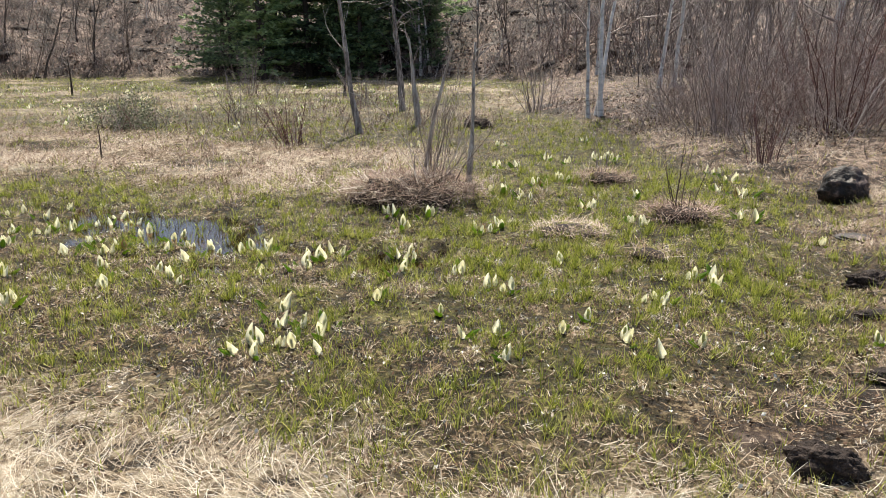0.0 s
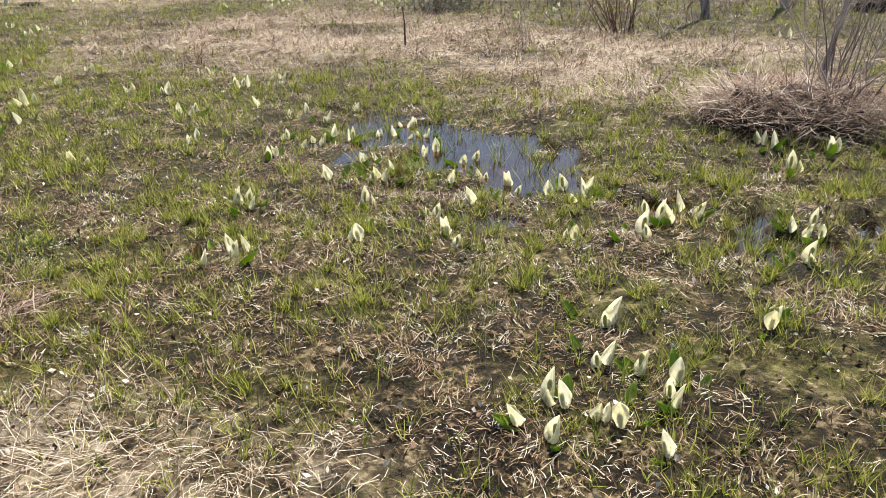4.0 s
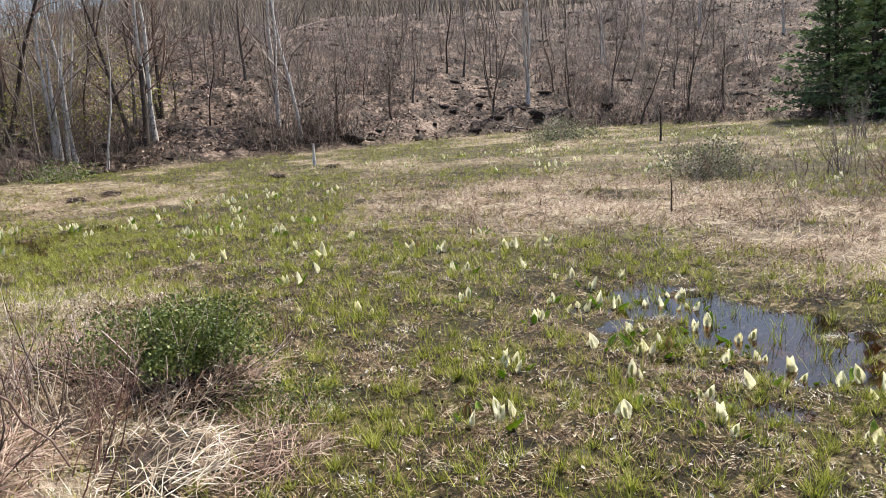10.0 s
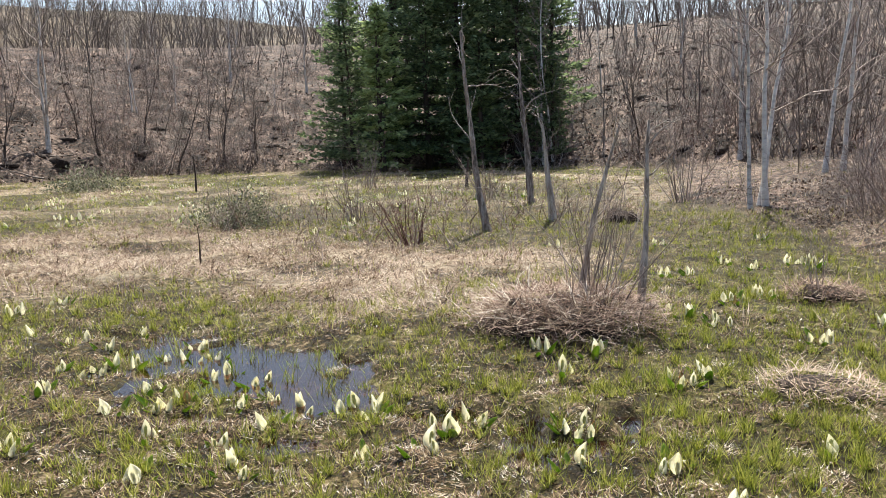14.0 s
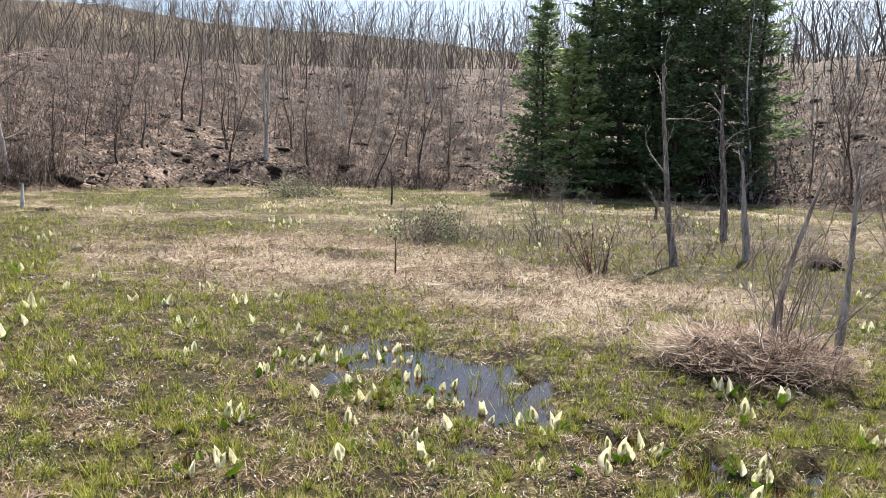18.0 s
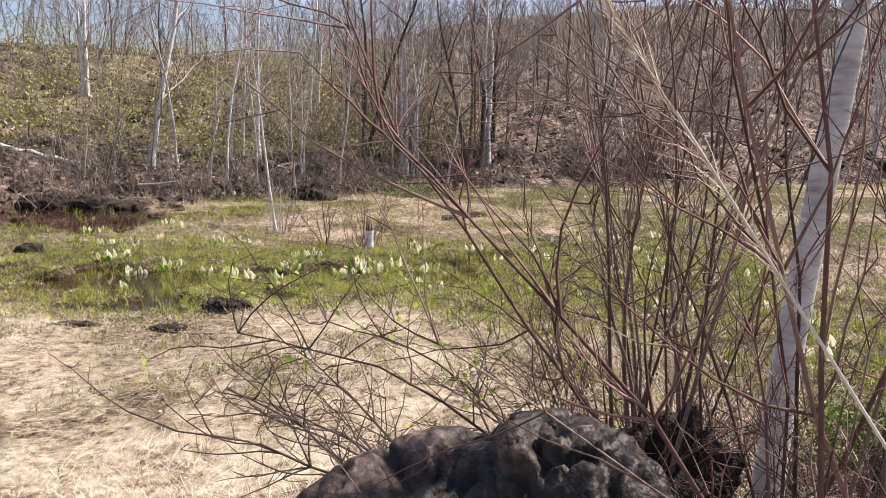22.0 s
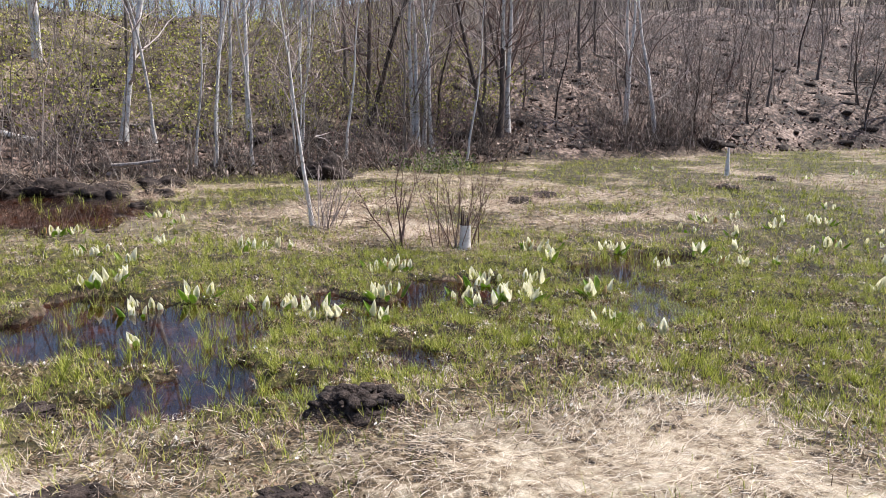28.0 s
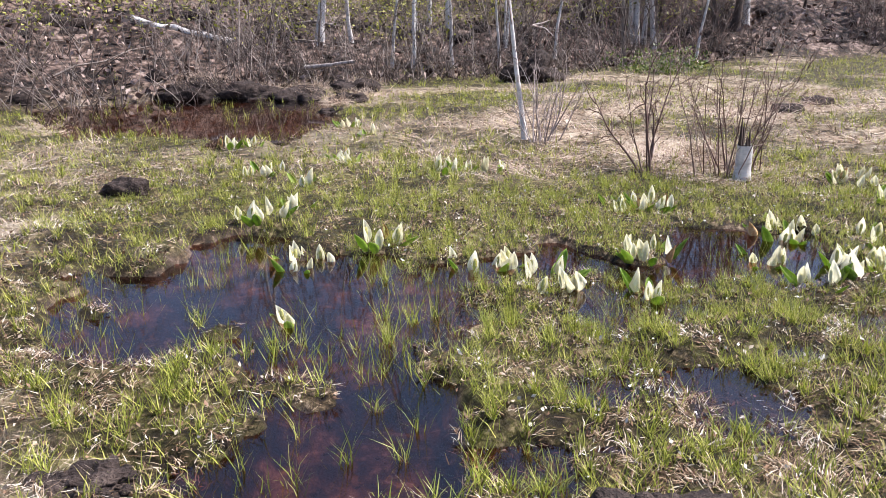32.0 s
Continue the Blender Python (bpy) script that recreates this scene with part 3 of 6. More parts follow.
def stems_of(seed, height_m, r0, limbs, twigs, lean=0.08, low=0.3, spread=0.9, crook=0.05):
    """A bare tree as trunk, limb and twig lines."""
    rs = np.random.default_rng(seed)
    n = 14
    trunk = wander(rs, (0, 0, -0.1), (rs.normal(0, lean), rs.normal(0, lean), 1), height_m, n, crook, 0.05)
    tr = taper(r0, r0 * 0.10, n)
    tr[0] *= 1.35
    limb, twig = [], []
    for k in range(limbs):
        f = low + (0.97 - low) * (k + rs.random()) / limbs
        i = f * (n - 1)
        b = trunk[int(i)] + (trunk[min(int(i) + 1, n - 1)] - trunk[int(i)]) * (i % 1)
        a = rs.random() * 6.283
        ln = height_m * (0.36 - 0.22 * f) * rs.uniform(0.5, 1.35)
        pl = wander(rs, b, (math.cos(a) * spread, math.sin(a) * spread, rs.uniform(0.3, 1.4)), ln, 6, 0.20, 0.10)
        r = r0 * (0.52 - 0.36 * f) * rs.uniform(0.6, 1.15)
        limb.append((pl, taper(r, r * 0.25, 6)))
        for _ in range(twigs):
            g = rs.integers(1, 6)
            d = pl[g] - pl[g - 1]
            d /= np.linalg.norm(d)
            t = wander(rs, pl[g], d + rs.normal(0, 0.75, 3) + np.array([0, 0, 0.25]), ln * rs.uniform(0.25, 0.6), 3, 0.22, 0.08)
            twig.append((t, taper(max(r * 0.26, 0.009), 0.004, 3)))
    for _ in range(twigs * 2):
        i = rs.integers(n // 2, n)
        twig.append((wander(rs, trunk[i], (rs.normal(), rs.normal(), 0.9), height_m * rs.uniform(0.05, 0.12), 3, 0.15, 0.05), taper(0.008, 0.003, 3)))
    return [(trunk, tr)], limb, twig


def make_tree(name, label, category, seed, height_m, r0, limbs, twigs, bark, twig_mat, stems=1, group="", **kw):
    top = tagged(new(name), label, category, group)
    tk, lb, tw = [], [], []
    rs = np.random.default_rng(seed + 500)
    for s in range(stems):
        a, b, c = stems_of(seed + 31 * s, height_m * rs.uniform(0.75, 1.0), r0 * rs.uniform(0.7, 1.0), limbs, twigs, **kw)
        off = np.array([rs.normal(0, 0.12), rs.normal(0, 0.12), 0]) * (stems > 1)
        for lines, store in ((a, tk), (b, lb), (c, tw)):
            store += [(p + off, r) for p, r in lines]
    for line in tk:
        part("trunk", tubes("trunk", [line], bark, 8), top)
    crown = tubes("crown", lb + tw, twig_mat, 3)
    tagged(part("crown", crown, top), "leafless crown of fine twigs", kind="stuff")
    return top


def put(proto, x, y, turn, size=1.0, dz=0.0, label=""):
    ob = copy_thing(proto, pose(x, y, ground_z(x, y) + dz, 0, 0, turn))
    ob.scale = (size, size, size)
    if label:
        ob["label"] = label
    return ob


def away(ob):
    """Drops a pattern that has been copied."""
    for o in [*ob.children_recursive, ob]:
        bpy.data.objects.remove(o)


def lump(name, mat, rx, ry, rz, seed, cuts=4, rough=0.25, fine=0.08):
    """A rounded, uneven mass sunk a little into what it rests on."""
    bm = bmesh.new()
    bmesh.ops.create_icosphere(bm, subdivisions=cuts, radius=1.0)
    for v in bm.verts:
        n1 = noise.noise(v.co * 1.3 + Vector((seed, seed * 2.1, 0)))
        n2 = noise.noise(v.co * 4.1 + Vector((seed, 0, seed)))
        n3 = noise.noise(v.co * 11 + Vector((0, seed, seed)))
        v.co *= 1 + rough * n1 + fine * n2 + fine * 0.5 * n3
        v.co = Vector((v.co.x * rx, v.co.y * ry, v.co.z * rz))
    me = bpy.data.meshes.new(name)
    bm.to_mesh(me)
    bm.free()
    me.materials.append(mat)
    for p in me.polygons:
        p.use_smooth = True
    return me


def blades(name, x, y, z, length, width, lay, mat, rs, droop=0.5, az=None, single=False):
    """Grass blades as bent three-part strips; lay: 0 upright, 1 flat."""
    n = len(x)
    az = rs.random(n) * 2 * np.pi if az is None else az
    tilt = np.clip(lay + rs.normal(0, 0.12, n), 0.02, 1.0) * np.pi / 2 * 0.97
    dx, dy = np.cos(az), np.sin(az)
    side = np.stack([-dy, dx, rs.normal(0, 0.25, n)], 1) * (width * 0.5)[:, None]
    base = np.stack([x, y, z], 1)

    def along(t, extra):
        a = np.minimum(tilt + extra, 1.62)
        return np.stack([dx * np.sin(a), dy * np.sin(a), np.cos(a)], 1) * (length * t)[:, None]
    bend = rs.uniform(0.1, 1.0, n) * droop
    p1 = base + along(0.45, bend * 0.3)
    p2 = p1 + along(0.55, bend)
    wob = np.stack([-dy, dx, np.zeros(n)], 1) * (rs.normal(0, 0.12, n) * length)[:, None]
    p2 = p2 + wob
    p2[:, 2] = np.maximum(p2[:, 2], z + 0.004)
    if single:
        v = np.stack([base - side, base + side, p2], 1).reshape(-1, 3)
        return mesh_from(name, v, np.arange(n * 3), 3, mat)
    v = np.stack([base - side, base + side, p1 + side * 0.8, p1 - side * 0.8, p2], 1).reshape(-1, 3)
    o = np.arange(n)[:, None] * 5
    f = np.concatenate([o + np.array([[0, 1, 2]]), o + np.array([[0, 2, 3]]), o + np.array([[3, 2, 4]])], 0)
    return mesh_from(name, v, f, 3, mat)


def leaf_cloud(name, places, size, mat, rs, long=1.6, ways=None):
    """Small pointed leaves, folded on the midrib, at many places."""
    n = len(places)
    p = np.asarray(places, float)
    d = rs.normal(0, 1, (n, 3)) + np.array([0, 0, 0.3]) if ways is None else np.array(ways, float)
    d /= np.linalg.norm(d, axis=1)[:, None]
    s = np.cross(d, rs.normal(0, 1, (n, 3)))
    s /= np.linalg.norm(s, axis=1)[:, None] + 1e-9
    up = np.cross(s, d)
    L = (size * rs.uniform(0.6, 1.3, n))[:, None]
    W = L / long * 0.5
    v = np.stack([p, p + d * L * 0.5 + s * W + up * W * 0.35, p + d * L, p + d * L * 0.5 - s * W + up * W * 0.35], 1).reshape(-1, 3)
    o = np.arange(n)[:, None] * 4
    f = np.concatenate([o + np.array([[0, 1, 2]]), o + np.array([[0, 2, 3]])], 0)
    return mesh_from(name, v, f, 3, mat)


# ---- trees of the hillside ----
pale = [make_tree("birch_tree", "bare pale-barked birch on the wooded slope", "tree", 40 + i, h, r, 15, 4, m_birch, m_twig, lean=0.07, low=0.15, crook=0.06, stems=1 + i % 2)
        for i, (h, r) in enumerate([(10, 0.115), (8, 0.08), (7, 0.07), (9, 0.10)])]
dark = [make_tree("bare_tree", "leafless grey-brown tree on the wooded slope", "tree", 70 + i, h, r, 15, 4, m_bark if i % 2 else m_dark_bark, m_bark, lean=0.10, low=0.12, spread=0.7, crook=0.08, stems=(1, 1, 2, 1, 2)[i])
        for i, (h, r) in enumerate([(8.5, 0.095), (9.5, 0.11), (6.5, 0.06), (7.5, 0.075), (5.5, 0.05)])]
forked = [make_tree("forked_tree", "dark forked leafless tree at the marsh edge", "tree", 90 + i, 11, 0.13, 20, 8, m_dark_bark, m_stem, stems=2, lean=0.16, low=0.15) for i in range(2)]
thin = [make_tree("slender_birch", "slender pale birch sapling leaning at the water's edge", "tree", 110 + i, 7, 0.055, 10, 5, m_birch, m_twig, lean=0.12, low=0.3) for i in range(3)]
trees_rs = np.random.default_rng(21)
BIRCH_AT = [(-27.2, -3.0, 0), (-29.6, -0.3, 1), (-29.6, 0.4, 2), (-30.8, 6.0, 3), (-30.6, 6.4, 1), (-33.4, 15.8, 3), (-31.7, 16.0, 0), (-31.2, 9.4, 3),
            (-34.7, 32.1, 3), (-9.1, 38.9, 1), (-0.1, 33.3, 3), (2.4, 23.2, 1), (6.2, 21.9, 0), (-36, 3, 1), (-34, -6, 3)]
DARK_AT = [(-33.0, 4.0, 1), (-35.2, 5.0, 0), (-39.2, 16.5, 1), (-39.8, 29.8, 0), (-34.0, 28.7, 2), (-33.1, 9.3, 1), (-39.4, 30.8, 3), (-35.8, 30.1, 4),
           (-33.3, 34.1, 2), (-28.8, 35.1, 3), (-27.0, 36.8, 2), (-25.4, 37.6, 4), (-32.4, 36.5, 2), (-35.5, 24.4, 3), (-4.4, 37.6, 2), (4.9, 27.5, 3)]
for x, y, k in BIRCH_AT:
    put(pale[k], x, y, trees_rs.uniform(0, 360), trees_rs.uniform(1.1, 1.3))
for x, y, k in DARK_AT:
    put(dark[k], x, y, trees_rs.uniform(0, 360), trees_rs.uniform(0.9, 1.15))
for x, y, k in [(-30.9, 8.9, 0), (-31.4, 4.4, 1), (-33.5, 10.5, 1)]:
    put(forked[k], x, y, trees_rs.uniform(0, 360), 1.0)
for x, y, k in [(-26.3, -1.2, 0), (-26.5, -0.7, 1), (-27.2, 1.5, 2), (-26.9, 0.3, 1), (-28.2, 3.1, 0), (-29.0, 7.2, 2), (-27.5, -2.2, 1)]:
    put(thin[k], x, y, trees_rs.uniform(0, 360), trees_rs.uniform(0.85, 1.15))
taken = [(x, y) for x, y, *_ in BIRCH_AT + DARK_AT]
made = 0
for _ in range(4000):
    a = trees_rs.uniform(35, 205)
    a = a if a <= 180 else a - 360
    f = np.array(FOOT)
    r = np.interp(a, f[:, 0], f[:, 1]) + 0.8 + trees_rs.uniform(0, 1) ** 1.25 * 50
    x, y = MID[0] + r * math.cos(radians(a)), MID[1] + r * math.sin(radians(a))
    if min((x - u) ** 2 + (y - v) ** 2 for u, v in taken) < (1.25 + r * 0.010) ** 2 or (-22 < x < -7.5 and 33.5 < y < 46):
        continue
    taken.append((x, y))
    kind = trees_rs.random()
    put(pale[trees_rs.integers(4)] if kind < 0.15 else dark[trees_rs.integers(5)], x, y, trees_rs.uniform(0, 360), trees_rs.uniform(0.42, 0.82))
    made += 1
    if made >= 300:
        break
for o in pale + dark + forked + thin:
    away(o)


def spring_leaves():
    """Fresh yellow-green leaves on the brush of the western slope."""
    rs = np.random.default_rng(17)
    pick = around(174, 226, 2.5, 24)
    at = np.array([pick(rs) for _ in range(1500)])
    c = np.column_stack([at, height(at[:, 0], at[:, 1]) + rs.uniform(0.2, 1.5, len(at))])
    p = np.repeat(c, 16, 0) + rs.normal(0, 0.42, (len(c) * 16, 3)) * np.array([1, 1, 0.7])
    tagged(new("spring_foliage", leaf_cloud("spring_foliage", p, 0.10, m_spring, rs)), "fresh yellow-green foliage on hillside brush", "foliage", kind="stuff")


# ---- conifers ----
def make_conifer(seed, h, needles, words, wide=0.24, bare=0.9):
    rs = np.random.default_rng(seed)
    top = tagged(new("conifer"), words, "tree", "conifers at the marsh end")
    part("trunk", tubes("trunk", [(wander(rs, (0, 0, -0.1), (0, 0, 1), h, 8, 0.01), taper(0.2, 0.02, 8))], m_dark_bark, 7), top)
    boughs, spots, ways = [], [], []
    z, lop = bare, rs.random() * 6.283
    while z < h - 0.15:
        f = z / h
        reach = (1 - f) ** 0.7 * h * wide + 0.12
        for k in range(rs.integers(5, 8)):
            a = rs.random() * 6.283
            ln = reach * rs.uniform(0.5, 1.2) * (1 + 0.25 * math.cos(a - lop))
            pl = wander(rs, (0, 0, z + rs.normal(0, 0.08)), (math.cos(a), math.sin(a), 0.45 - 0.55 * (1 - f)), ln, 5, 0.07, 0.03)
            boughs.append((pl, taper(0.028, 0.006, 5)))
            out = np.array([math.cos(a), math.sin(a), 0.0])
            across = np.array([-math.sin(a), math.cos(a), 0.0])
            m = int(18 + ln * 30)
            t = rs.uniform(0.12, 1.0, m) * 4
            i = np.minimum(t.astype(int), 3)
            w = rs.normal(0, 1, m) * (0.05 + 0.16 * ln * (1 - 0.55 * t / 4))
            p = pl[i] + (pl[i + 1] - pl[i]) * (t - i)[:, None] + across * w[:, None] - out * np.abs(w)[:, None] * 0.35
            p[:, 2] += rs.normal(0, 0.045, m) - np.abs(w) * 0.18
            spots.append(p)
            ways.append(out * 0.9 + across * np.sign(w)[:, None] * 0.8 + rs.normal(0, 0.35, (m, 3)) + np.array([0, 0, 0.1]))
        z += h * 0.036 * rs.uniform(0.8, 1.2) + 0.12
    tagged(part("bough_frame", tubes("bough_frame", boughs, m_dark_bark, 3), top), kind="stuff")
    tagged(part("needles", leaf_cloud("needles", np.concatenate(spots), 0.27, needles, rs, 2.4, np.concatenate(ways)), top), "flat sprays of green needles", kind="stuff")
    return top


# the front fir's lighter green is painted sunlight; the others keep the darker needles
DARK_FIR, SUN_TINTED_FIR = "tall dark green conifer with drooping boughs", "young conifer, needles coloured lighter for sunlight, before taller dark ones"
firs = [make_conifer(5, 15, m_needle, DARK_FIR, 0.22, 1.3), make_conifer(6, 13, m_needle, DARK_FIR, 0.24, 1.0), make_conifer(8, 8.2, m_sun_tinted_needle, SUN_TINTED_FIR, 0.27, 0.5), make_conifer(9, 6.4, m_needle, "young dark green conifer with a narrow pointed top", 0.24, 0.5)]
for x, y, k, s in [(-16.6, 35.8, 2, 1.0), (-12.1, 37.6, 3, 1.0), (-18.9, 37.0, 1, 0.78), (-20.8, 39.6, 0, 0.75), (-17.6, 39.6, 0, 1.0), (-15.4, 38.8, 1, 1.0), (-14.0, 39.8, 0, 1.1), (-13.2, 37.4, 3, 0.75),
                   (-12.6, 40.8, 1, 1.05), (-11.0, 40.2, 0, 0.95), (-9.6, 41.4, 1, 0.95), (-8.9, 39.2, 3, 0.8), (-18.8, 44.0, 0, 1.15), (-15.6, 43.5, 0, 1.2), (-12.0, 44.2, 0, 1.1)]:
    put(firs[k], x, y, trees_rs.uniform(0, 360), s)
for o in firs:
    away(o)


# ---- brush on the slope, one uncountable mass a stretch ----
def wander_many(rs, start, way, length, n, bend, lift=0.0):
    """Many crooked lines of n points at once."""
    p, d = np.array(start, float), np.array(way, float)
    d /= np.linalg.norm(d, axis=1)[:, None]
    out = [p]
    for _ in range(n - 1):
        d = d + rs.normal(0, bend, d.shape) + np.array([0, 0, lift])
        d /= np.linalg.norm(d, axis=1)[:, None]
        p = p + d * (length / (n - 1))[:, None]
        out.append(p)
    return np.stack(out, 1)


def tube_arrays(p, r, sides=3):
    """Corner points and faces of many stems of equal point count."""
    n, m = p.shape[:2]
    d = np.gradient(p, axis=1)
    d /= np.linalg.norm(d, axis=2)[:, :, None] + 1e-9
    ref = np.where(np.abs(d[:, :1, 2:]) > 0.7, np.array([[[1.0, 0, 0]]]), np.array([[[0, 0, 1.0]]]))
    u = np.cross(d, np.broadcast_to(ref, d.shape))
    u /= np.linalg.norm(u, axis=2)[:, :, None] + 1e-9
    v = np.cross(d, u)
    a = np.arange(sides) * 2 * np.pi / sides
    ring = p[:, :, None] + r[:, :, None, None] * (u[:, :, None] * np.cos(a)[None, None, :, None] + v[:, :, None] * np.sin(a)[None, None, :, None])
    i = np.arange(m - 1)[:, None] * sides + np.arange(sides)[None]
    j = np.arange(m - 1)[:, None] * sides + (np.arange(sides)[None] + 1) % sides
    one = np.stack([i, j, j + sides, i + sides], -1).reshape(-1, 4)
    return ring.reshape(-1, 3), (np.arange(n)[:, None, None] * m * sides + one[None]).reshape(-1, 4)


def brush(name, label, seed, count, where, mat, h=(0.8, 2.6), r=0.008, forks=3, spread=0.35, gaps=0.0, bend=0.22):
    """Crooked forking stems; gaps: how much of the ground between the thickets stays open."""
    rs = np.random.default_rng(seed)
    spots = np.array([where(rs) for _ in range(int(count * (1 + 2.2 * gaps)))])
    if gaps:
        dense = nb(spots[:, 0] + 31, spots[:, 1], 3.6) + 0.6 * nd(spots[:, 0], spots[:, 1] + 17, 1.3)
        spots = spots[np.argsort(-dense + rs.normal(0, 0.25, len(spots)))[:count]]
    n = len(spots)
    z = height(spots[:, 0], spots[:, 1])
    hh = rs.uniform(*h, n)
    st = wander_many(rs, np.column_stack([spots, z - 0.03]), np.column_stack([rs.normal(0, spread, (n, 2)), np.ones(n)]), hh, 4, bend, 0.06)
    thick = r * rs.uniform(0.7, 1.6, n)
    vs, fs = tube_arrays(st, thick[:, None] * np.array([1, 0.72, 0.5, 0.3]))
    verts, faces, base = [vs], [fs], len(vs)
    k = np.arange(n)
    for _ in range(forks):
        i = rs.integers(1, 4, n)
        d = st[k, i] - st[k, i - 1]
        d /= np.linalg.norm(d, axis=1)[:, None]
        tw = wander_many(rs, st[k, i], d + rs.normal(0, 0.55, (n, 3)), hh * rs.uniform(0.2, 0.5, n), 3, bend, 0.08)
        vs, fs = tube_arrays(tw, np.full((n, 1), r) * np.array([0.55, 0.4, 0.22]))
        verts.append(vs)
        faces.append(fs + base)
        base += len(vs)
    return tagged(new(name, mesh_from(name, np.concatenate(verts), np.concatenate(faces), 4, mat, True)), label, "brush", kind="stuff")


def around(a0, a1, d0, d1):
    f = np.array(FOOT)

    def pick(rs):
        a = rs.uniform(a0, a1)
        b = a if a <= 180 else a - 360
        r = np.interp(b, f[:, 0], f[:, 1]) + d0 + rs.random() ** 1.4 * (d1 - d0)
        return MID[0] + r * math.cos(radians(b)), MID[1] + r * math.sin(radians(b))
    return pick


brush("undergrowth", "tangle of leafless saplings on the leafy slope", 3, 1500, around(60, 165, -0.3, 26), m_twig, (0.8, 3.6), 0.012, 4, 0.35, 0.8)
brush("undergrowth", "dense bare brush along the wooded far bank", 4, 1700, around(160, 232, -0.4, 18), m_bark, (0.6, 2.6), 0.010, 4, 0.5, 0.4)
brush("undergrowth", "tall thin saplings in the woods", 5, 650, around(60, 230, 0, 40), m_bark, (2, 6.5), 0.017, 5, 0.2, 0.4, 0.12)
brush("far_woods", "distant leafless woods behind the near hill", 7, 1100, around(60, 212, 22, 75), m_bark, (4, 9), 0.030, 6, 0.22, 0.0, 0.16)
brush("far_woods", "grey haze of leafless woods on the far ridge", 15, 2000, around(64, 185, 50, 225), m_bark, (6, 13), 0.08, 4, 0.25, 0.0, 0.18)


def east_brush(rs):
    t = rs.random()
    x0, y0 = -1.0 + 4.6 * t + 0.0, 20.5 - 9.5 * t
    d = rs.random() ** 1.2 * 14
    return x0 + 0.6 + d * 0.8 + rs.normal(0, 0.2), y0 + 0.5 + d * 0.6 + rs.normal(0, 0.3)


brush("undergrowth", "bare grey-brown trees and brush behind the dry bank", 21, 480, around(32, 76, -1, 24), m_bark, (0.8, 5.0), 0.013, 6, 0.3, 0.2, 0.16)
spring_leaves()
brush("undergrowth", "fine grey brush over the leafy slope", 18, 1300, around(70, 168, -0.3, 22), m_twig, (0.5, 2.4), 0.008, 6, 0.6, 0.5)
brush("undergrowth", "reddish brush among the slope's trees", 19, 800, around(70, 200, 0.5, 20), m_red_twig, (0.6, 2.4), 0.010, 5, 0.5, 0.9)
brush("undergrowth", "dark bare thicket at the foot of the far slope", 20, 420, around(150, 188, -0.2, 8), m_dark_bark, (0.5, 2.4), 0.012, 5, 0.5, 0.5)
brush("undergrowth", "low dark dead brush along the foot of the slope", 10, 1100, around(95, 232, -0.8, 6), m_dark_bark, (0.25, 1.1), 0.012, 4, 0.8, 0.7)


def slope_floor():
    """Clods, roots and rotten wood lying on the slope, and drifts of fallen leaves."""
    rs = np.random.default_rng(23)
    pick = around(62, 235, 0.2, 30)
    ico = lump("clod", m_mud, 1, 1, 1, 3, 2, 0.0, 0.0)
    v0 = np.array([v.co[:] for v in ico.vertices])
    f0 = np.array([p.vertices[:] for p in ico.polygons])
    bpy.data.meshes.remove(ico)
    vs, fs = [], []
    spots = np.array([pick(rs) for _ in range(620)])
    for k, ((x, y), gz) in enumerate(zip(spots, height(spots[:, 0], spots[:, 1]))):
        a, s = rs.random() * 6.283, 0.06 + 0.26 * rs.random() ** 2 * (1 + 0.5 * (rs.random() < 0.2))
        jag = 1 + rs.normal(0, 0.16, len(v0))
        p = v0 * jag[:, None] * np.array([s * rs.uniform(1.0, 2.6), s, s * rs.uniform(0.4, 0.9)])
        p = np.stack([p[:, 0] * math.cos(a) - p[:, 1] * math.sin(a), p[:, 0] * math.sin(a) + p[:, 1] * math.cos(a), p[:, 2]], 1)
        vs.append(p + np.array([x, y, gz - 0.25 * s]))
        fs.append(f0 + k * len(v0))
    tagged(new("forest_debris", mesh_from("forest_debris", np.concatenate(vs), np.concatenate(fs), 3, m_mud)), "dark clods, roots and rotten wood on the slope", "debris", kind="stuff")
    at = np.array([pick(rs) for _ in range(30000)])
    z = height(at[:, 0], at[:, 1])
    tagged(new("fallen_leaves", leaf_cloud("fallen_leaves", np.column_stack([at, z + 0.02]), 0.17, m_litter_leaf, rs, 1.5)), "drifts of dry reddish-brown fallen leaves", "leaf litter", kind="stuff")
    lines = []
    for _ in range(260):
        x, y = pick(rs)
        a = rs.random() * 6.283
        ln = rs.uniform(0.6, 3.0)
        u = np.linspace(0, 1, 5)
        px, py = x + np.cos(a) * ln * u, y + np.sin(a) * ln * u
        lines.append((np.column_stack([px, py, height(px, py) + 0.03 + rs.uniform(0, 0.2) * u + rs.normal(0, 0.05, 5)]), taper(0.012 + 0.045 * rs.random() ** 2, 0.008, 5)))
    tagged(new("fallen_wood", tubes("fallen_wood", lines, m_bark, 4)), "fallen grey branches and logs on the slope", "dead wood", kind="stuff")


slope_floor()
brush("thicket", "grey leafless thicket on the dry bank", 6, 800, east_brush, m_twig, (0.5, 2.8), 0.0065, 8, 0.6, 0.6)
brush("thicket", "reddish leafless shrubs on the dry bank", 8, 420, east_brush, m_red_twig, (0.5, 2.0), 0.005, 8, 0.7, 0.7)
